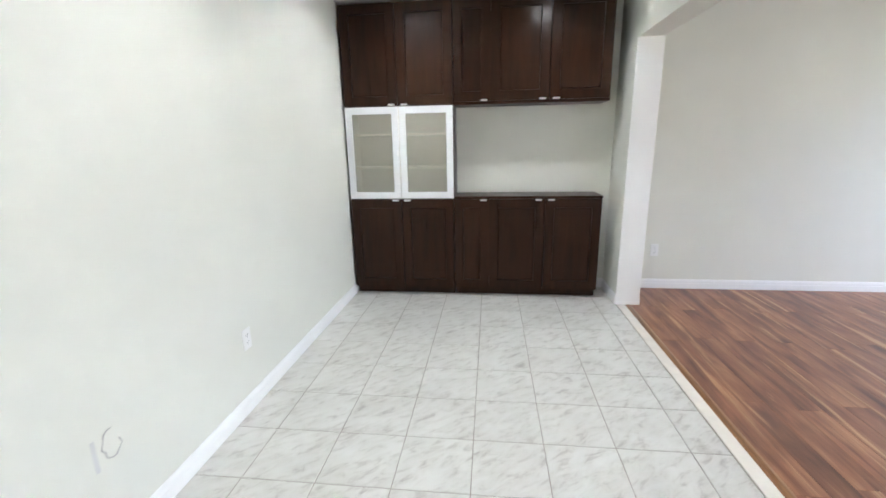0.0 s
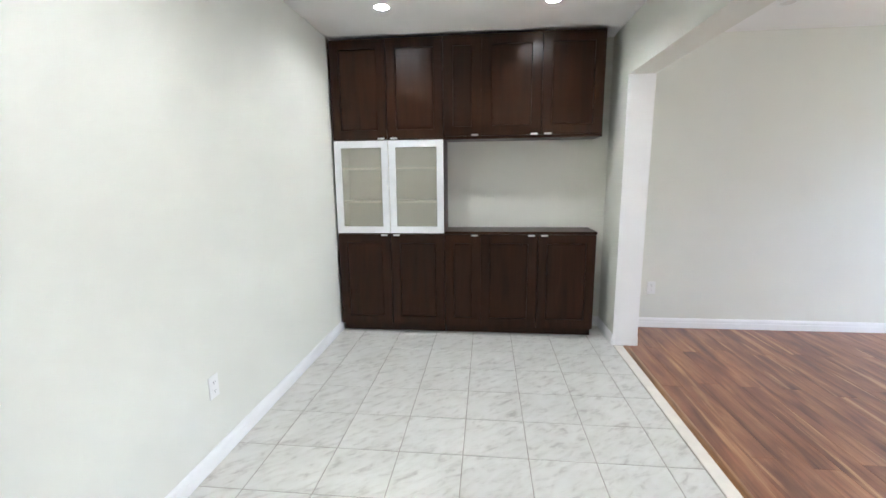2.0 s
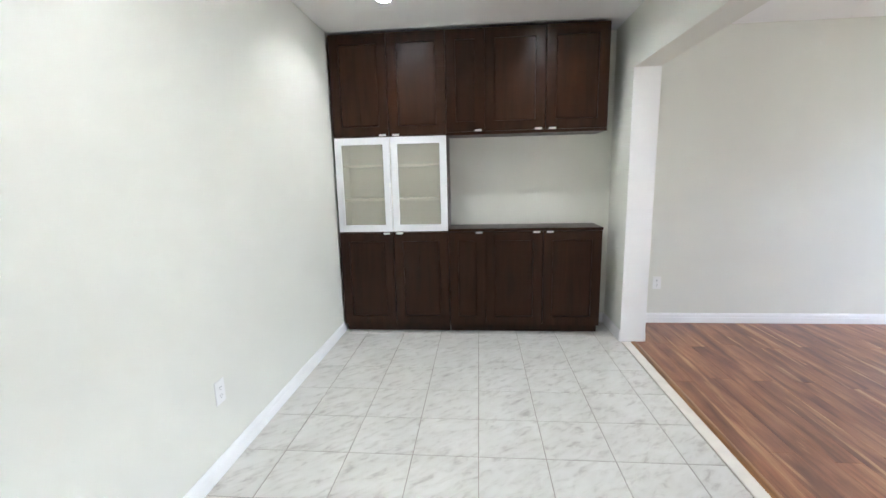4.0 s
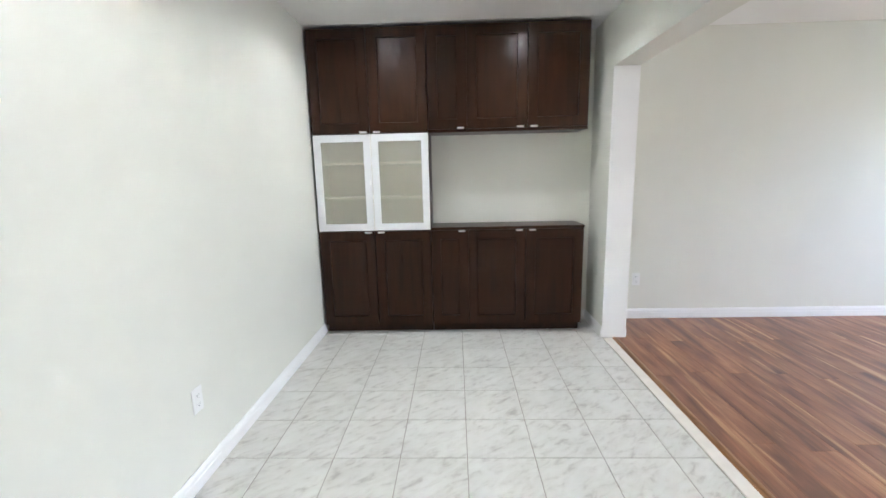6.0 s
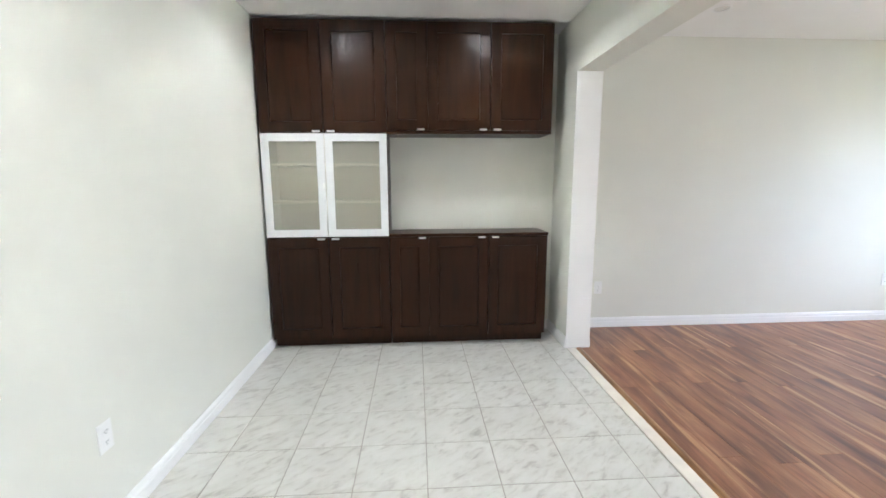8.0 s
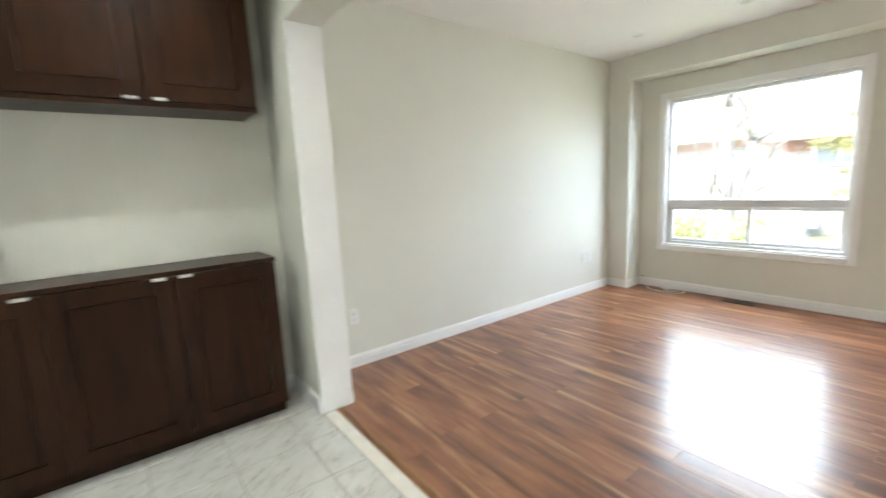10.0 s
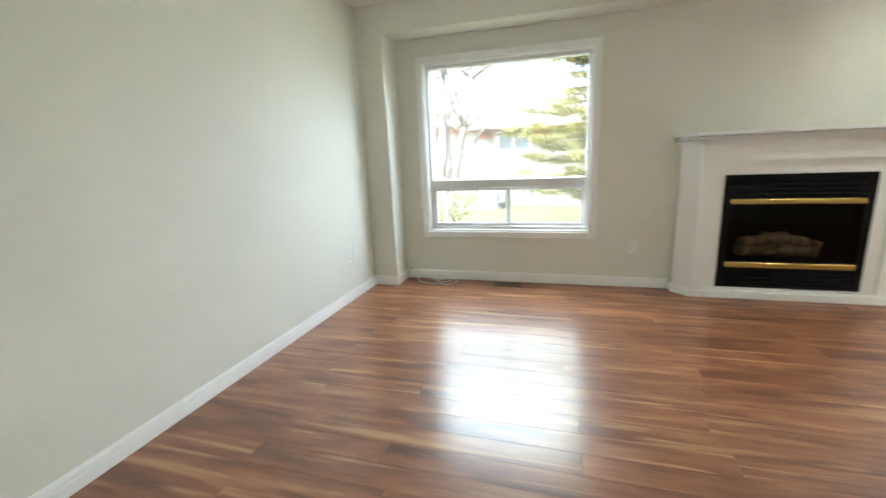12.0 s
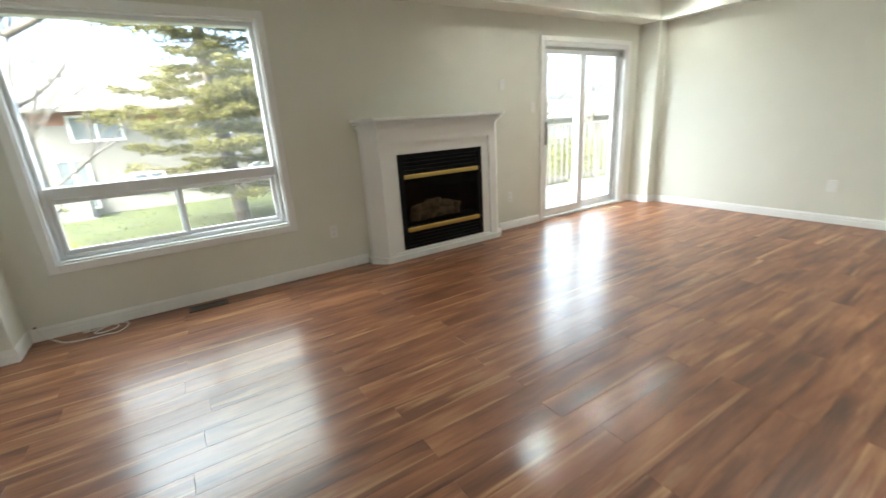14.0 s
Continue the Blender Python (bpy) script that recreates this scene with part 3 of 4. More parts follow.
for out, z0, z1 in ((0.010, 1.2355, 1.256), (0.030, 1.256, 1.271), (0.004, 1.271, 1.281), (0.046, 1.281, 1.297), (0.012, 1.297, 1.307), (0.062, 1.307, 1.336)):
    part("mantel_moulding" if z1 < 1.33 else "mantel_shelf", prism(bmesh.new(), plan(out, 0.775), z0, z1), M_TRIM, fire)
# gas insert
ix = FX + 0.014
insert = part("firebox", boxes((ix, ix + 0.03, fy0, fy0 + 0.05, fz0, fz1), (ix, ix + 0.03, fy1 - 0.05, fy1, fz0, fz1),
              (ix, ix + 0.03, fy0 + 0.05, fy1 - 0.05, 0.965, fz1), (ix, ix + 0.03, fy0 + 0.05, fy1 - 0.05, fz0, 0.115)), M_BLACK, fire, "black enamelled metal insert")
for z0, z1 in ((0.225, 0.31), (0.76, 0.82)):
    part("rail", boxes((ix + 0.02, ix + 0.03, fy0 + 0.05, fy1 - 0.05, z0, z1)), M_BLACK, insert)
for z0, z1 in ((0.115, 0.225), (0.82, 0.965)):
    part("vent_backing", boxes((ix + 0.028, ix + 0.034, fy0 + 0.052, fy1 - 0.052, z0, z1)), M_BLACK, insert)
for z in (0.845, 0.882, 0.919, 0.952):
    part("louvre", boxes((ix + 0.004, ix + 0.026, fy0 + 0.052, fy1 - 0.052, z - 0.013, z + 0.007), bevel=0.004), M_BLACK, insert)
for z in (0.142, 0.178, 0.212):
    part("louvre", boxes((ix + 0.004, ix + 0.026, fy0 + 0.052, fy1 - 0.052, z - 0.013, z + 0.007), bevel=0.004), M_BLACK, insert)
part("brass_bar", boxes((ix - 0.012, ix + 0.004, 0.795, 1.662, 0.772, 0.812), bevel=0.006), M_BRASS, insert, "polished brass bar")
part("brass_bar", boxes((ix - 0.012, ix + 0.004, 0.795, 1.662, 0.258, 0.302), bevel=0.006), M_BRASS, insert, "polished brass bar")
pane(insert, ix + 0.022, fy0 + 0.05, fy1 - 0.05, 0.31, 0.76, M_SMOKED, "glass_front")
part("burner_box", boxes((XW - 0.012, XW - 0.002, fy0 + 0.03, fy1 - 0.03, 0.22, 0.80), (ix + 0.04, XW - 0.012, fy0 + 0.03, fy0 + 0.045, 0.22, 0.80),
     (ix + 0.04, XW - 0.012, fy1 - 0.045, fy1 - 0.03, 0.22, 0.80), (ix + 0.04, XW - 0.012, fy0 + 0.045, fy1 - 0.045, 0.22, 0.335), (ix + 0.04, XW - 0.012, fy0 + 0.045, fy1 - 0.045, 0.785, 0.80)), M_SOOT, insert)
rng = random.Random(4)
for (y0, z0), (y1, z1), x, r in (((1.56, 0.385), (1.04, 0.385), XW - 0.062, 0.048), ((1.54, 0.44), (1.22, 0.50), XW - 0.072, 0.042), ((1.38, 0.50), (1.07, 0.45), XW - 0.062, 0.042),
                                 ((1.52, 0.355), (1.50, 0.48), XW - 0.10, 0.034), ((1.36, 0.355), (1.26, 0.47), XW - 0.100, 0.034), ((1.05, 0.355), (1.02, 0.46), XW - 0.10, 0.036)):
    pts = [(x + rng.uniform(-0.008, 0.008), y0 + (y1 - y0) * k / 6, z0 + (z1 - z0) * k / 6 + rng.uniform(-0.006, 0.006)) for k in range(7)]
    part("log", tube(bmesh.new(), pts, [r * rng.uniform(0.82, 1.12) for _ in pts], 10), M_LOG, insert, "grey-brown ceramic fire log")

# ---- cabinets ----
CY, CB = 4.43, YF - 0.001        # door faces, backs against the wall
UX = (-0.870, 0.085, 1.373)      # unit sides
LEFT_DOORS, RIGHT_DOORS = ((-0.868, -0.396), (-0.389, 0.083)), ((0.089, 0.400), (0.403, 0.883), (0.890, 1.371))


def shaker_door(parent, x0, x1, z0, z1, pull, top):
    """A framed door with a sunk panel; pull: -1 or 1 for the side of the handle, at its top or bottom edge."""
    w = 0.078
    y0, y1 = CY, CY + 0.019
    d = part("door", boxes((x0, x0 + w, y0, y1, z0, z1), (x1 - w, x1, y0, y1, z0, z1), (x0 + w, x1 - w, y0, y1, z1 - w, z1), (x0 + w, x1 - w, y0, y1, z0, z0 + w)), M_ESPRESSO, parent)
    part("panel", boxes((x0 + w + 0.0022, x1 - w - 0.0022, y0 + 0.006, y1 - 0.002, z0 + w + 0.0022, z1 - w - 0.0022), bevel=0.002), M_ESPRESSO, d)
    part("panel_back", boxes((x0 + w, x1 - w, y1 - 0.0018, y1 - 0.0002, z0 + w, z1 - w)), M_ESPRESSO, d)
    c = x1 - 0.052 if pull > 0 else x0 + 0.052
    z = z1 - 0.006 if top else z0 + 0.006
    h = part("handle", boxes((c - 0.029, c + 0.029, y0 - 0.016, y0 - 0.0005, z - 0.008, z + 0.008), bevel=0.004), M_CHROME, d, "small brushed metal tab pull")
    return d


def carcass(parent, x0, x1, z0, z1, material=M_ESPRESSO, back=True):
    t = 0.018
    y0 = CY + 0.021
    part("side", boxes((x0, x0 + t, y0, CB, z0, z1)), material, parent)
    part("side", boxes((x1 - t, x1, y0, CB, z0, z1)), material, parent)
    part("top", boxes((x0 + t, x1 - t, y0, CB, z1 - t, z1)), material, parent)
    part("bottom", boxes((x0 + t, x1 - t, y0, CB, z0, z0 + t)), material, parent)
    part("back", boxes((x0 + t, x1 - t, CB - 0.006, CB, z0 + t, z1 - t)), material, parent)


ZB0, ZB1, ZG1, ZU0, ZU1 = 0.080, 0.915, 1.717, 1.742, 2.532
for doors, (x0, x1), what in ((LEFT_DOORS, (UX[0], UX[1]), "two"), (RIGHT_DOORS, (UX[1] + 0.002, UX[2]), "three")):
    z1 = 0.918 if what == "two" else 0.9155
    low = thing("base_cabinet", ((x0 + x1) / 2, CY + 0.15, 0), "dark espresso wood base cabinet with %s framed doors" % what, "cabinet")
    carcass(low, x0, x1, ZB0, z1)
    part("toe_kick", boxes((x0 + 0.001, x1 - 0.004, CY + 0.071, CY + 0.089, 0.001, ZB0 - 0.0005)), M_ESPRESSO, low)
    for k, (a, b) in enumerate(doors):
        shaker_door(low, a, b, ZB0 + 0.003, 0.912, -1 if k == len(doors) - 1 else 1, True)
    up0 = 1.722 if what == "two" else 1.738
    upper = thing("wall_cabinet", ((x0 + x1) / 2, CY + 0.15, up0), "dark espresso wood upper cabinet with %s framed doors" % what, "cabinet")
    carcass(upper, x0, x1, up0, ZU1)
    for k, (a, b) in enumerate(doors):
        shaker_door(upper, a, b, up0 + 0.004, ZU1 - 0.003, -1 if k == len(doors) - 1 else 1, False)
    if what == "three":
        part("light_valance", boxes((x0, x1, CY + 0.004, CY + 0.02, 1.716, 1.7375)), M_ESPRESSO, upper)
        part("underside_panel", boxes((x0 + 0.002, x1, CY + 0.0205, CB, 1.719, 1.7375)), M_ESPRESSO, upper)
solid("cabinet_top", boxes((UX[1] + 0.002, UX[2] + 0.004, CY - 0.004, CB, 0.9165, 0.939), bevel=0.002), M_ESPRESSO, "dark espresso wood top board on the base cabinet", "worktop")

glassy = thing("display_cabinet", ((UX[0] + UX[1]) / 2, CY + 0.15, 0.919), "display cabinet with two white-framed frosted glass doors", "cabinet")
gz0, gz1 = 0.9195, 1.720
part("side", boxes((UX[0], UX[0] + 0.018, CY + 0.021, CB, gz0, gz1)), M_ESPRESSO, glassy)
part("side", boxes((UX[1] - 0.016, UX[1] + 0.004, CY + 0.006, CB, gz0 + 0.021, gz1 - 0.006)), M_ESPRESSO, glassy)
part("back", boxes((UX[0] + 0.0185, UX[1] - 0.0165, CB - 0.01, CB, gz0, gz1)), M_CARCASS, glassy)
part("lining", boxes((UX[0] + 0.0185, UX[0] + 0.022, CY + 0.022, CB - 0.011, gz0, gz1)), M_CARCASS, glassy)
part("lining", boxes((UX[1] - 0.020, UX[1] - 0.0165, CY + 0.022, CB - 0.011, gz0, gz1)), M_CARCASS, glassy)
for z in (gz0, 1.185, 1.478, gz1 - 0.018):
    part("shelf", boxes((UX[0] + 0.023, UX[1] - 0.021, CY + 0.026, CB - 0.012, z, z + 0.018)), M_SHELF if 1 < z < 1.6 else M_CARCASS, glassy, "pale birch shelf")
for k, (a, b) in enumerate(LEFT_DOORS):
    z0, z1, w = gz0 + 0.003, gz1 - 0.003, 0.058
    d = part("glass_door", boxes((a, a + w, CY, CY + 0.019, z0, z1), (b - w, b, CY, CY + 0.019, z0, z1), (a + w, b - w, CY, CY + 0.019, z1 - w, z1), (a + w, b - w, CY, CY + 0.019, z0, z0 + w)), M_VINYL, glassy, "white aluminium-framed frosted door")
    part("frosted_pane", boxes((a + w - 0.004, b - w + 0.004, CY + 0.008, CY + 0.012, z0 + w - 0.004, z1 - w + 0.004)), M_FROST, d)
part("knob", boxes((-0.412, -0.398, CY - 0.012, CY - 0.0005, 1.30, 1.345), bevel=0.003), M_CHROME, glassy, "small metal pull")


# ---- outlets, switches, lamps ----
def wall_plate(at, turn, kind_of, label, w=0.072, h=0.116):
    """A cover plate that faces -y before the turn."""
    ob = thing(kind_of, at, label, "outlet" if kind_of == "outlet" else "wall plate", turn=turn, local=True)
    part("cover_plate", boxes((-w / 2, w / 2, -0.0065, -0.0005, -h / 2, h / 2), bevel=0.002), M_PLATE, ob)
    if kind_of == "outlet":
        for s in (-0.021, 0.021):
            r = part("receptacle", boxes((-0.0165, 0.0165, -0.0085, -0.0066, s - 0.0145, s + 0.0145), bevel=0.0008), M_PLATE, ob)
            part("slot", boxes((-0.0075, -0.0055, -0.0092, -0.0086, s - 0.002, s + 0.007), (0.0055, 0.0075, -0.0092, -0.0086, s - 0.001, s + 0.007), (-0.002, 0.002, -0.0092, -0.0086, s - 0.010, s - 0.006)), M_SLOT, r)
    if kind_of == "light_switch":
        part("rocker", boxes((-0.008, 0.008, -0.012, -0.0066, -0.015, 0.015), bevel=0.002), M_PLATE, ob)
    return ob


wall_plate((XL, 2.625, 0.40), 90, "outlet", "white duplex outlet on the dining wall")
wall_plate((1.965, YF, 0.38), 0, "outlet", "white duplex outlet near the partition")
wall_plate((4.80, YF, 0.405), 0, "outlet", "white duplex outlet near the corner pilaster")
wall_plate((4.91, YF, 0.405), 0, "blank_plate", "blank white cover plate near the corner pilaster")
wall_plate((XW, 2.34, 0.37), -90, "outlet", "white duplex outlet between window and fireplace")
wall_plate((XW, 0.215, 0.378), -90, "outlet", "white duplex outlet between fireplace and patio door")
wall_plate((XW, -0.145, 1.362), -90, "light_switch", "white toggle switch beside the patio door")
wall_plate((XW, 0.305, 1.605), -90, "blank_plate", "blank white plate above the mantel", 0.07, 0.11)
wall_plate((3.36, YR, 0.39), 180, "blank_plate", "blank white cover plate on the side wall", 0.075, 0.12)


def pot_light(x, y, lit, glow=None):
    ob = thing("recessed_light", (x, y, H), "round white recessed ceiling light, %s" % ("lit" if lit else "switched off"), "ceiling light", "recessed lights", local=True)
    bm = bmesh.new()
    n = 36
    prof = [(0.066, -0.0005), (0.064, -0.005), (0.052, -0.006), (0.047, -0.002), (0.047, -0.0005)]
    rings = [[bm.verts.new((r * math.cos(k * math.tau / n), r * math.sin(k * math.tau / n), z)) for k in range(n)] for r, z in prof]
    for r0, r1 in zip(rings, rings[1:]):
        for k in range(n):
            bm.faces.new((r0[k], r1[k], r1[(k + 1) % n], r0[(k + 1) % n])).smooth = True
    part("trim_ring", bm, M_TRIM, ob)
    bm = bmesh.new()
    lo, hi = [[bm.verts.new((0.0468 * math.cos(k * math.tau / n), 0.0468 * math.sin(k * math.tau / n), z)) for k in range(n)] for z in (-0.0004, 0.030)]
    for k in range(n):
        bm.faces.new((lo[k], hi[k], hi[(k + 1) % n], lo[(k + 1) % n])).smooth = True
    part("can", bm, M_TRIM, ob)
    part("lamp", disc(bmesh.new(), (0, 0, 0.0295 if lit else 0.0018), 0.0464, 0.003), glow if lit else M_LENS, ob, "lit lamp face" if lit else "unlit grey lens")
    return ob


for x, y in POTS:
    pot_light(x, y, True, M_GLOW if x < XP0 else M_GLOW_LOW)
for x, y in DARK_POTS:
    pot_light(x, y, False)

# ---- floor registers and cable ----
for x, y, length, m, label in ((5.445, 3.44, 0.27, M_REG_BROWN, "brown metal floor register below the window"), (5.39, -1.45, 0.30, M_REG_BEIGE, "tan metal floor register before the patio door")):
    reg = thing("floor_register", (x, y, 0.001), label, "floor vent")
    w = 0.055
    part("frame", boxes((x - w, x - w + 0.014, y - length / 2, y + length / 2, 0.001, 0.006), (x + w - 0.014, x + w, y - length / 2, y + length / 2, 0.001, 0.006),
         (x - w + 0.014, x + w - 0.014, y - length / 2, y - length / 2 + 0.016, 0.001, 0.006), (x - w + 0.014, x + w - 0.014, y + length / 2 - 0.016, y + length / 2, 0.001, 0.006)), m, reg)
    part("backing", boxes((x - w + 0.014, x + w - 0.014, y - length / 2 + 0.016, y + length / 2 - 0.016, 0.001, 0.002)), M_SLOT, reg)
    for k in range(11):
        yy = y - length / 2 + 0.03 + k * (length - 0.06) / 10
        part("slat", boxes((x - w + 0.0145, x + w - 0.0145, yy - 0.004, yy + 0.004, 0.0022, 0.005)), m, reg)

knots = [(5.556, 4.465, 0.105), (5.545, 4.43, 0.03), (5.50, 4.38, 0.006), (5.40, 4.30, 0.006), (5.37, 4.19, 0.006), (5.37, 4.08, 0.006), (5.36, 4.02, 0.006), (5.42, 3.97, 0.006), (5.50, 3.965, 0.007),
         (5.53, 4.02, 0.010), (5.50, 4.10, 0.013), (5.43, 4.15, 0.014), (5.40, 4.10, 0.014), (5.43, 4.03, 0.014), (5.49, 4.02, 0.014), (5.52, 4.08, 0.016), (5.50, 4.17, 0.010), (5.52, 4.20, 0.006)]
knots = [Vector(k) for k in knots]
pts = []
for i in range(len(knots) - 1):
    p0, p1, p2, p3 = knots[max(i - 1, 0)], knots[i], knots[i + 1], knots[min(i + 2, len(knots) - 1)]
    for k in range(5):
        u = k / 5
        pts.append(0.5 * (2 * p1 + (p2 - p0) * u + (2 * p0 - 5 * p1 + 4 * p2 - p3) * u * u + (3 * p1 - p0 - 3 * p2 + p3) * u ** 3))
cable = thing("cable", (5.45, 4.3, 0.001), "thin white cable loosely coiled on the floor", "cable")
part("wire", tube(bmesh.new(), pts, [0.0042] * len(pts), 6), M_CABLE, cable)
part("plug", boxes((5.505, 5.528, 4.185, 4.225, 0.0015, 0.016), bevel=0.003), M_CABLE, cable, "small white plug")
part("wire_end", boxes((XW - 0.020, XW - 0.0125, 4.458, 4.472, 0.098, 0.112), bevel=0.002), M_SLOT, cable, "dark connector at the baseboard")

# patched spot on the dining wall
scuff = thing("wall_patch", (XL, 1.77, 0.41), "small torn filler patch on the painted wall", "wall damage")
ring = [(XL + 0.001, 1.795 + 0.035 * math.cos(a * math.tau / 14) * (1 + 0.15 * math.sin(3 * a)), 0.415 + 0.055 * math.sin(a * math.tau / 14)) for a in range(3, 15)]
part("torn_edge", tube(bmesh.new(), ring, [0.0016 + 0.0012 * ((k * 7) % 3) / 2 for k in range(len(ring))], 5), M_SCUFF, scuff)
part("filler", boxes((XL + 0.0003, XL + 0.0015, 1.722, 1.738, 0.345, 0.465), bevel=0.0004), M_PATCH, scuff)

# ---- outdoors ----
GZ = -1.20
bm = bmesh.new()
n = 40
gv = [[bm.verts.new((12 + 600 * math.copysign(abs(2 * i / n - 1) ** 3, 2 * i / n - 1), 600 * math.copysign(abs(2 * j / n - 1) ** 3, 2 * j / n - 1), GZ)) for j in range(n + 1)] for i in range(n + 1)]
for i in range(n):
    for j in range(n):
        bm.faces.new((gv[i][j], gv[i + 1][j], gv[i + 1][j + 1], gv[i][j + 1]))
solid("ground", bm, M_GRASS, "spring lawn of the back garden", "lawn", "structure")
solid("foundation", boxes((XL - 0.14, XW + 0.22, YR - 0.14, YF + 0.16, GZ - 0.1, -0.301)), M_OUTER, "brick foundation below the rooms", "foundation", "structure")
bm = bmesh.new()
rng = random.Random(9)
for _ in range(9000):
    x, y = 6.0 + 14 * rng.random() ** 1.2, rng.uniform(-4, 14)
    if x < 7.8 and y < 0.9:
        continue
    h, a = rng.uniform(0.03, 0.08), rng.uniform(0, math.tau)
    dx, dy = math.cos(a) * 0.014, math.sin(a) * 0.014
    v = [bm.verts.new(p) for p in ((x - dx, y - dy, GZ), (x + dx, y + dy, GZ), (x + dy, y - dx, GZ + h))]
    bm.faces.new(v)
solid("grass_blades", bm, M_GRASS, "tufts of lawn grass", "grass", "stuff")

# deck and railing outside the patio door
deck = thing("deck", (7.1, -1.3, GZ), "weathered wooden deck outside the patio door", "deck")
for k in range(13):
    x = 5.80 + k * 0.142
    part("board", boxes((x, x + 0.137, -7.0, 0.75, -0.075, -0.045)), M_DECK, deck)
part("skirt", boxes((7.60, 7.64, -7.0, 0.75, GZ, -0.076), (5.80, 7.60, 0.70, 0.74, GZ, -0.076)), M_DECK, deck)


def railing(a, b, label):
    """A run of posts, rails and square balusters between plan points a and b."""
    a, b = Vector((*a, -0.045)), Vector((*b, -0.045))
    d = b - a
    run = d.length
    ob = thing("railing", a, label, "railing", turn=math.degrees(math.atan2(d.y, d.x)), local=True)
    part("top_rail", boxes((0, run, -0.045, 0.045, 1.085, 1.125), bevel=0.004), M_RAIL, ob)
    part("bottom_rail", boxes((0, run, -0.019, 0.019, 0.08, 0.16)), M_RAIL, ob)
    for x in np.linspace(0.045, run - 0.045, max(2, round(run / 1.5) + 1)):
        part("post", boxes((x - 0.045, x + 0.045, -0.0445, 0.0445, 0.0, 1.0845)), M_RAIL, ob)
    count = int(run / 0.155)
    for k in range(1, count):
        x = k * run / count
        part("baluster", boxes((x - 0.018, x + 0.018, 0.020, 0.056, 0.06, 1.0845)), M_RAIL, ob)


railing((7.55, -6.9), (7.55, 0.66), "weathered timber deck railing with square balusters")
railing((7.50, 0.66), (5.86, 0.66), "weathered timber deck railing beside the house")


def branch(bm, p, d, length, r, depth, rng, out=None):
    """A crooked limb that forks until it is thin."""
    pts, radii = [p.copy()], [r]
    steps = 4
    for k in range(steps):
        d = (d + Vector((rng.uniform(-0.22, 0.22), rng.uniform(-0.22, 0.22), rng.uniform(-0.06, 0.16)))).normalized()
        p = p + d * length / steps
        pts.append(p.copy())
        radii.append(r * (1 - 0.45 * (k + 1) / steps))
    tube(bm, pts, radii, 6 if r > 0.03 else 4)
    if out is not None and depth <= 1:
        out.append(p.copy())
    if depth:
        for k in range(rng.choice((2, 3, 3))):
            i = rng.randint(2, steps)
            nd = (d + Vector((rng.uniform(-0.9, 0.9), rng.uniform(-0.9, 0.9), rng.uniform(-0.25, 0.6)))).normalized()
            branch(bm, pts[i], nd, length * rng.uniform(0.55, 0.8), radii[i] * 0.74, depth - 1, rng, out)


def bare_tree(at, height, r, seed, label, lean=(0, 0), bark=None, fork=None):
    """A leafless tree; fork: how far a second stem leans over in plan by its tip."""
    rng = random.Random(seed)
    bark = bark or M_BARK
    ob = thing("tree", at, label, "tree")
    bm = bmesh.new()
    p = Vector(at)
    pts = [p + Vector((lean[0] * k / 5, lean[1] * k / 5, -0.15 + height * 0.45 * k / 5)) for k in range(6)]
    tube(bm, pts, [r * (1.25 - 0.1 * k) if k else r * 1.6 for k in range(6)], 10)
    stems = [pts]
    if fork:
        root = pts[2].lerp(pts[1], 0.5)
        stems.append([root + Vector((fork[0] * (k / 5) ** 0.8, fork[1] * (k / 5) ** 0.8, height * 0.36 * k / 5)) for k in range(6)])
        tube(bm, stems[1], [r * (0.75 - 0.11 * k) for k in range(6)], 9)
    part("trunk", bm, bark, ob)
    bm = bmesh.new()
    if fork:
        branch(bm, stems[1][5], Vector((0.05, -0.15, 1)), height * 0.3, r * 0.2, 3, rng)
    for k in range(11):
        a = k * math.tau * 0.382 + rng.uniform(-0.4, 0.4)
        up = rng.uniform(0.35, 1.1)
        branch(bm, stems[k % len(stems)][2 + k % 4], Vector((math.cos(a) * 0.7, math.sin(a) * 0.7, up)).normalized(), height * rng.uniform(0.2, 0.34), r * rng.uniform(0.25, 0.5), 4, rng)
    branch(bm, pts[5], Vector((0.05, -0.1, 1)), height * 0.4, r * 0.7, 4, rng)
    part("branches", bm, M_MIDBARK, ob)


def clump(bm, c, size, count, rng, flat=0.6):
    """A tuft of small blades round c."""
    for _ in range(count):
        d = Vector((rng.gauss(0, 1), rng.gauss(0, 1), rng.gauss(0, flat)))
        p = c + d * size * 0.42
        q = p + Vector((rng.uniform(-1, 1), rng.uniform(-1, 1), rng.uniform(-0.6, 0.9))).normalized() * size * 0.5
        s = (q - p).cross(Vector((rng.uniform(-1, 1), rng.uniform(-1, 1), 1))).normalized() * size * 0.11
        bm.faces.new([bm.verts.new(v) for v in (p - s, p + s, q)])


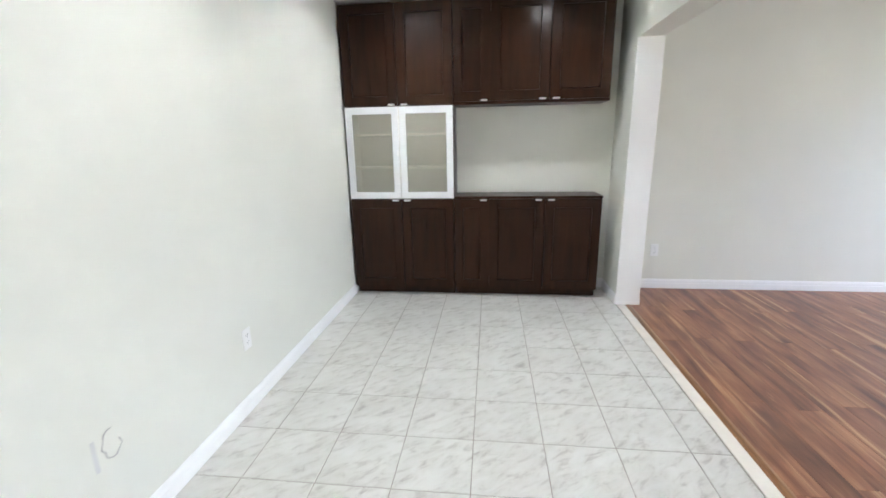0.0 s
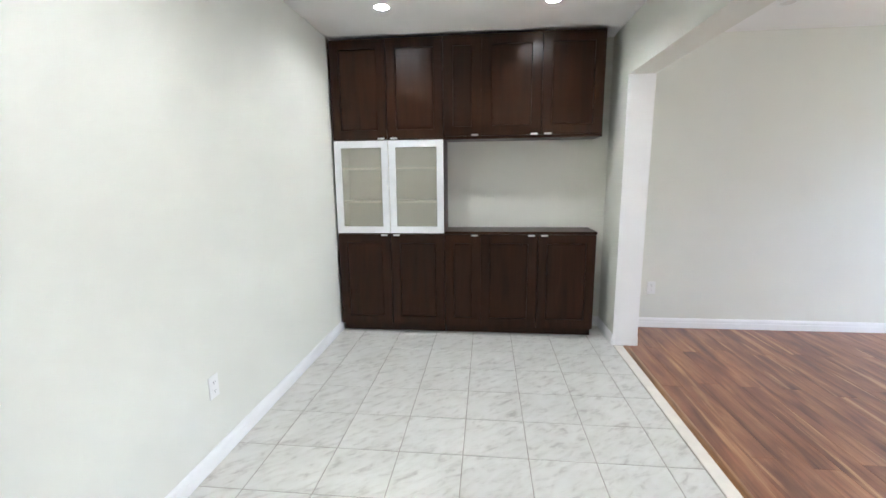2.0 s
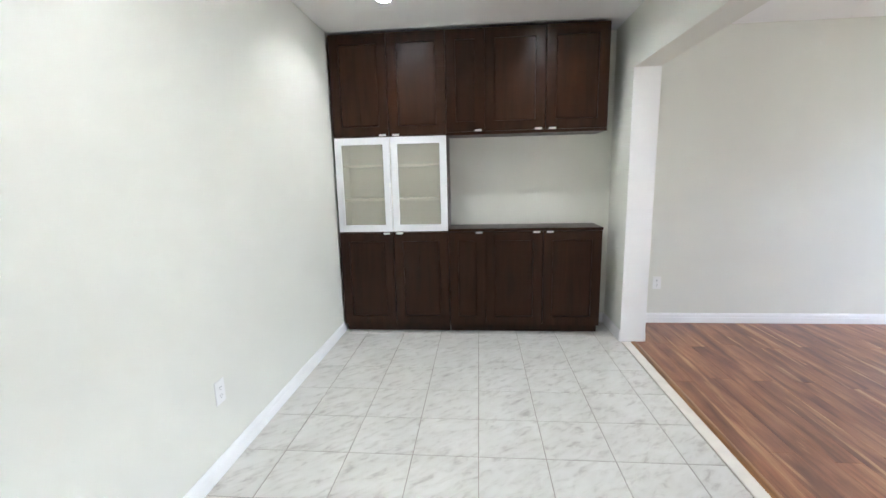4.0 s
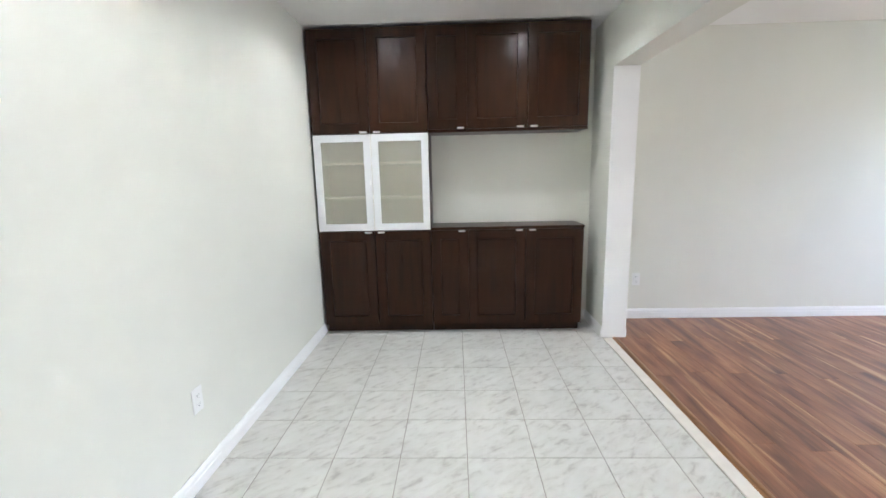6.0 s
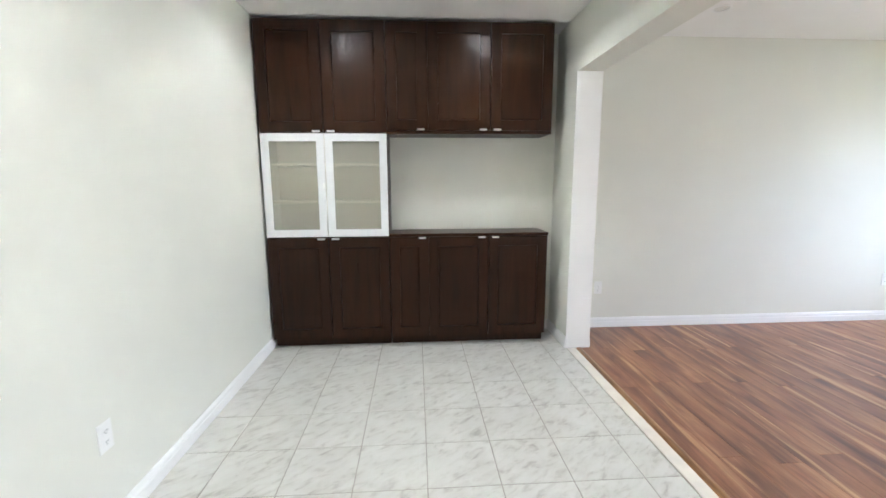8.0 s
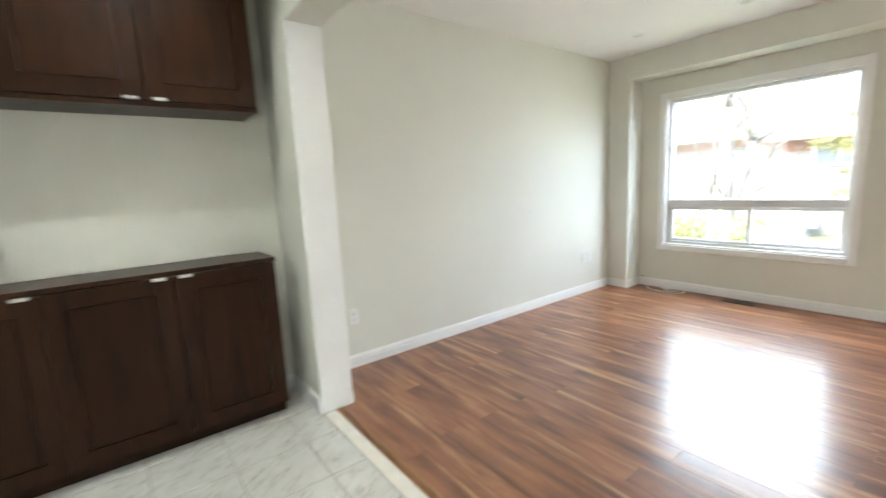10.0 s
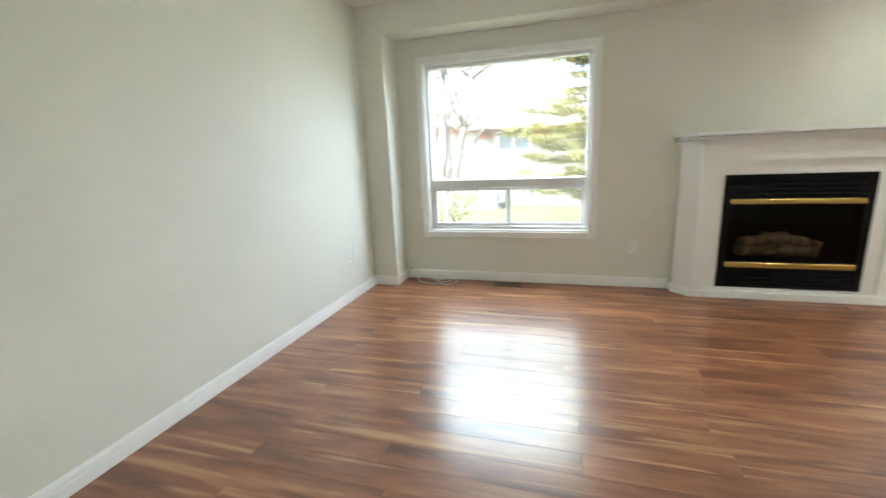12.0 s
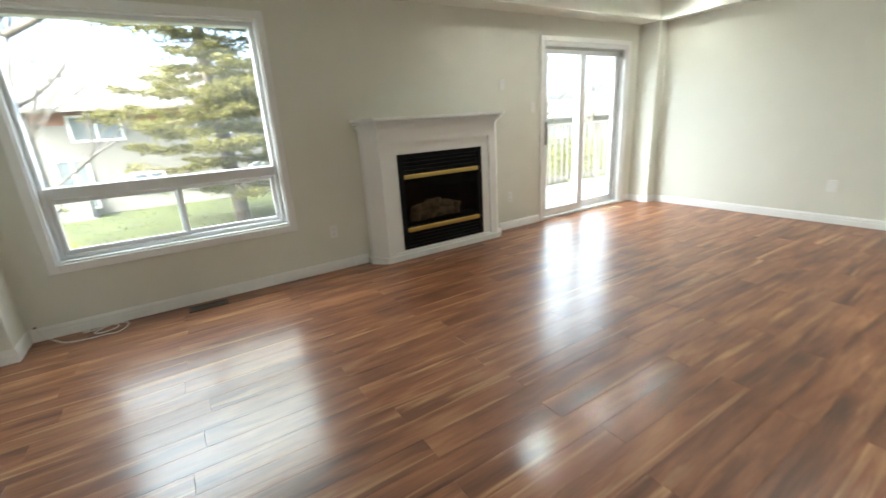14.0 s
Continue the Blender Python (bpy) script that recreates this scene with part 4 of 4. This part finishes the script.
def conifer(at, height, spread, seed, label):
    """A broad pine: whorls of drooping limbs that carry separate sprays of needles."""
    rng = random.Random(seed)
    ob = thing("tree", at, label, "tree")
    base = Vector(at)
    part("trunk", tube(bmesh.new(), [base + Vector((0.1 * math.sin(k), 0.06 * k, -0.15 + height * k / 8)) for k in range(9)], [0.20 * (1 - k / 8.6) + 0.015 for k in range(9)], 10), M_BARK, ob)
    limbs, crown = bmesh.new(), bmesh.new()
    z = 1.1
    while z < height - 0.3:
        frac = z / height
        reach = spread * (1 - frac) ** 0.7 * (0.55 + 0.45 * min(1, frac * 4))
        for k in range(rng.randint(5, 7)):
            a = rng.uniform(0, math.tau)
            rr = reach * rng.uniform(0.55, 1.1)
            d = Vector((math.cos(a), math.sin(a), 0))
            pts = [base + Vector((0.1 * math.sin(frac * 8), 0.48 * frac, z)) + d * rr * s + Vector((0, 0, -0.16 * rr * math.sin(s * 2.4) + 0.10 * rr * s)) for s in (0, 0.25, 0.5, 0.75, 1)]
            tube(limbs, pts, [0.045 * (1 - frac) + 0.012, 0.03 * (1 - frac) + 0.01, 0.018, 0.012, 0.006], 5)
            for s in range(10):
                f = 0.22 + 0.78 * s / 9
                i = min(3, int(f * 4))
                c = pts[i].lerp(pts[i + 1], f * 4 - i)
                for side in (-1, 1):
                    if rng.random() < 0.72:
                        w = Vector((-d.y, d.x, 0)) * side * rng.uniform(0.05, 0.36) * rr * (1.15 - f)
                        tip = c + w + d * 0.12 + Vector((0, 0, rng.uniform(-0.10, 0.05)))
                        tube(limbs, [c, tip], [0.008, 0.003], 3)
                        clump(crown, tip, rng.uniform(0.22, 0.36), 18, rng, 0.25)
                        clump(crown, c.lerp(tip, 0.5), 0.24, 12, rng, 0.25)
        z += rng.uniform(0.30, 0.48)
    part("limbs", limbs, M_TWIG, ob)
    part("crown", crown, M_NEEDLE, ob)


def shrub(at, size, seed, label, material=M_BUSH):
    rng = random.Random(seed)
    ob = thing("shrub", at, label, "shrub")
    bm = bmesh.new()
    base = Vector(at)
    stems = bmesh.new()
    for k in range(26):
        d = Vector((rng.gauss(0, 0.6), rng.gauss(0, 0.6), rng.uniform(0.4, 1.2))) * size
        tube(stems, [base - Vector((0, 0, 0.05)), base + d * 0.5 + Vector((0, 0, 0.1)), base + d], [0.02, 0.012, 0.005], 4)
        clump(bm, base + d, size * 0.5, 26, rng, 0.8)
        clump(bm, base + d * 0.6, size * 0.5, 14, rng, 0.8)
    part("stems", stems, M_BARK, ob)
    part("leaves", bm, material, ob)


conifer((15.4, 1.95, GZ), 13.5, 3.3, 11, "broad green pine on the lawn")
bare_tree((14.1, 6.37, GZ), 9.6, 0.17, 5, "bare leafless tree with two pale stems", (0.1, 0.24), M_PALEBARK, (0.1, -0.75))
bare_tree((11.0, 6.6, GZ), 6.0, 0.05, 8, "thin bare leafless tree", (-0.2, 0.3), M_PALEBARK)
bare_tree((14.5, -6.6, GZ), 8.0, 0.11, 21, "bare tree beyond the deck", (0.2, 0.1))
bare_tree((17.5, -12.6, GZ), 8.0, 0.10, 31, "slim bare tree beyond the deck")
bare_tree((21.0, -20.6, GZ), 8.5, 0.12, 35, "bare tree behind the far railing")
bare_tree((9.9, 5.25, GZ), 4.8, 0.055, 14, "slender bare sapling near the window", (0.1, 0.15), M_PALEBARK)
shrub((12.9, 6.9, GZ), 0.9, 3, "low yellow-green garden shrub")
shrub((11.6, -6.2, GZ), 1.1, 6, "bright green shrub beyond the deck")
shrub((12.2, -8.4, GZ), 1.2, 7, "bright green shrub beyond the deck")
shrub((11.2, -4.4, GZ), 1.0, 12, "bright green shrub beyond the deck")


def far_house(x0, x1, y0, y1, eave, ridge, label, windows, brick=True):
    """A house that turns its long side to the garden; windows: (y, z, width, height) on that side."""
    ob = thing("house", ((x0 + x1) / 2, (y0 + y1) / 2, GZ), label, "house")
    zb = eave - 0.42
    part("siding_wall", boxes((x0, x1, y0, y1, GZ - 0.1, zb)), M_SIDING, ob)
    part("brick_wall", boxes((x0 - 0.02, x1 + 0.02, y0 - 0.02, y1 + 0.02, zb, eave)), M_BRICK if brick else M_SIDING, ob, "orange brick band under the eaves" if brick else "pale frieze under the eaves")
    bm = bmesh.new()
    xm = (x0 + x1) / 2
    a = [bm.verts.new(p) for p in ((x0 - 0.7, y0 - 0.4, eave), (xm, y0 - 0.4, ridge), (x1 + 0.45, y0 - 0.4, eave))]
    b = [bm.verts.new(p) for p in ((x0 - 0.7, y1 + 0.4, eave), (xm, y1 + 0.4, ridge), (x1 + 0.45, y1 + 0.4, eave))]
    bm.faces.new(a), bm.faces.new(b[::-1])
    for i in range(3):
        j = (i + 1) % 3
        bm.faces.new((a[i], b[i], b[j], a[j]))
    bmesh.ops.recalc_face_normals(bm, faces=bm.faces)
    part("roof", bm, M_ROOF, ob)
    part("gutter", boxes((x0 - 0.80, x0 - 0.705, y0 - 0.4, y1 + 0.4, eave - 0.03, eave + 0.08)), M_SIDING, ob)
    for y, z, w, h in windows:
        win = part("window", boxes((x0 - 0.07, x0 - 0.021, y - w / 2 - 0.08, y - w / 2, z - 0.08, z + h + 0.08), (x0 - 0.07, x0 - 0.021, y + w / 2, y + w / 2 + 0.08, z - 0.08, z + h + 0.08),
                   (x0 - 0.07, x0 - 0.021, y - w / 2, y + w / 2, z + h, z + h + 0.08), (x0 - 0.07, x0 - 0.021, y - w / 2, y + w / 2, z - 0.08, z), (x0 - 0.06, x0 - 0.021, y - 0.03, y + 0.03, z, z + h)), M_VINYL, ob)
        part("window_pane", boxes((x0 - 0.035, x0 - 0.022, y - w / 2, y + w / 2, z, z + h)), M_DARKGLASS, win)


far_house(21.0, 29.0, -7.0, 7.0, 2.30, 4.3, "pale sided house with orange brick band and grey roof",
          [(5.35, 1.38, 1.35, 0.72), (1.6, 1.38, 1.35, 0.72), (-2.5, 1.38, 1.35, 0.72), (4.2, -0.55, 0.9, 0.6), (0.2, -0.55, 0.9, 0.6), (6.3, -0.9, 0.8, 1.6)])
far_house(27.0, 35.0, -38.0, -15.0, 0.9, 2.5, "pale sided house beyond the deck", [(-19.0, -0.6, 1.6, 0.8), (-24.0, -0.6, 1.6, 0.8)], False)

far_house(27.0, 35.0, 8.4, 26.0, 2.9, 5.4, "pale sided neighbouring house behind bare trees", [(11.0, 1.2, 1.4, 1.0), (15.5, 1.2, 1.4, 1.0), (20.0, 1.2, 1.4, 1.0)])

# condenser beside the neighbour's wall
unit = thing("air_conditioner", (20.4, 6.35, GZ), "grey air conditioner unit beside the neighbouring house", "air conditioner")
part("case", boxes((20.05, 20.75, 5.98, 6.72, GZ + 0.04, GZ + 0.82), bevel=0.02), M_ALU, unit)
part("base_pad", boxes((19.98, 20.82, 5.90, 6.80, GZ - 0.02, GZ + 0.039)), M_SUB, unit)
for k in range(8):
    part("grille_slat", boxes((20.035, 20.049, 6.02, 6.68, GZ + 0.14 + 0.08 * k, GZ + 0.17 + 0.08 * k)), M_SIDING, unit)
part("fan_guard", disc(bmesh.new(), (20.4, 6.35, GZ + 0.85), 0.28, 0.03, 24), M_SLOT, unit)

# ---- threshold ----
solid("threshold_strip", boxes((1.517, 1.588, -1.3, YP - 0.016, -0.011, 0.004), bevel=0.002), M_SILL, "cream stone strip between tile and laminate", "threshold", "structure")
solid("reducer_strip", swept(bmesh.new(), [(0, -0.011), (0.045, -0.011), (0.045, 0.006), (0.03, 0.008), (0.012, 0.006), (0, 0.001)], (1.589, -1.3), (1.589, YP - 0.016), (1, 0)), M_REDUCER, "orange-brown wood edge strip along the laminate", "threshold", "structure")

# ---- floor pieces ----
MESHES = {}


def piece_mesh(name, sx, sy, depth, ease, material):
    """A slab with its top at z = 0, centred, its upper edges eased; alike pieces share it."""
    key = (name, round(sx, 3), round(sy, 3))
    if key not in MESHES:
        x, y = sx / 2, sy / 2
        rings = [((x, y), -depth), ((x, y), -ease), ((x - ease, y - ease), 0)]
        verts = [(a * px, b * py, z) for (px, py), z in rings for a, b in ((-1, -1), (1, -1), (1, 1), (-1, 1))]
        faces = [(4 * r + k, 4 * r + (k + 1) % 4, 4 * r + 4 + (k + 1) % 4, 4 * r + 4 + k) for r in (0, 1) for k in range(4)] + [(8, 9, 10, 11)]
        data = bpy.data.meshes.new(name)
        data.from_pydata(verts, [], faces)
        data.materials.append(material)
        MESHES[key] = data
    return MESHES[key]


def pieces(parent, name, x0, x1, y0, y1, depth, ease, material, z=0.0):
    ob = new(name, piece_mesh(name, x1 - x0, y1 - y0, depth, ease, material))
    ob.parent = parent
    ob.location = Vector(((x0 + x1) / 2, (y0 + y1) / 2, z)) - BASE[parent]


tiles = solid("floor_tiled", boxes((XL, 1.516, YR, YF, -0.0115, -0.0022)), M_GROUT, "off-white smudged ceramic tile floor with grey grout", "floor", "structure")
PX, PY, J = 0.3335, 0.328, 0.0019
xs = [XL + 0.001] + [0.338 + PX * k for k in range(-3, 4)] + [1.515]
y = 2.766 - PY * 15
ys = [YR + 0.001]
while y < YF - 0.05:
    ys.append(y) if y > YR + 0.05 else None
    y += PY
ys.append(YF - 0.001)
for xa, xb in zip(xs, xs[1:]):
    for ya, yb in zip(ys, ys[1:]):
        pieces(tiles, "tile", xa + J, xb - J, ya + J, yb - J, 0.009, 0.0018, M_TILE)

lam = solid("floor_laminate", boxes((1.64, XW, YR, YF, -0.0115, -0.009), (1.72, 1.64, YP, YF, -0.0115, -0.009)), M_SLOT, "glossy red-brown walnut laminate plank floor", "floor", "structure")
rng = random.Random(17)
PW, PL = 0.1285, 1.38
edges = [1.636] + [1.766 - 0.121 + PW * k for k in range(1, 31)] + [XW - 0.001]
for row, (x, xb) in enumerate(zip(edges, edges[1:])):
    y = (2.84 if row % 2 else 3.60) - 5 * PL + rng.uniform(-0.06, 0.06)
    while y < YF - 0.002:
        ya, yb = max(y, YR + 0.001), min(y + PL, YF - 0.001)
        if yb - ya > 0.03:
            pieces(lam, "plank", x + 0.0003, xb - 0.0003, ya + 0.0004, yb - 0.0004, 0.008, 0.0007, M_LAMINATE)
        y += PL
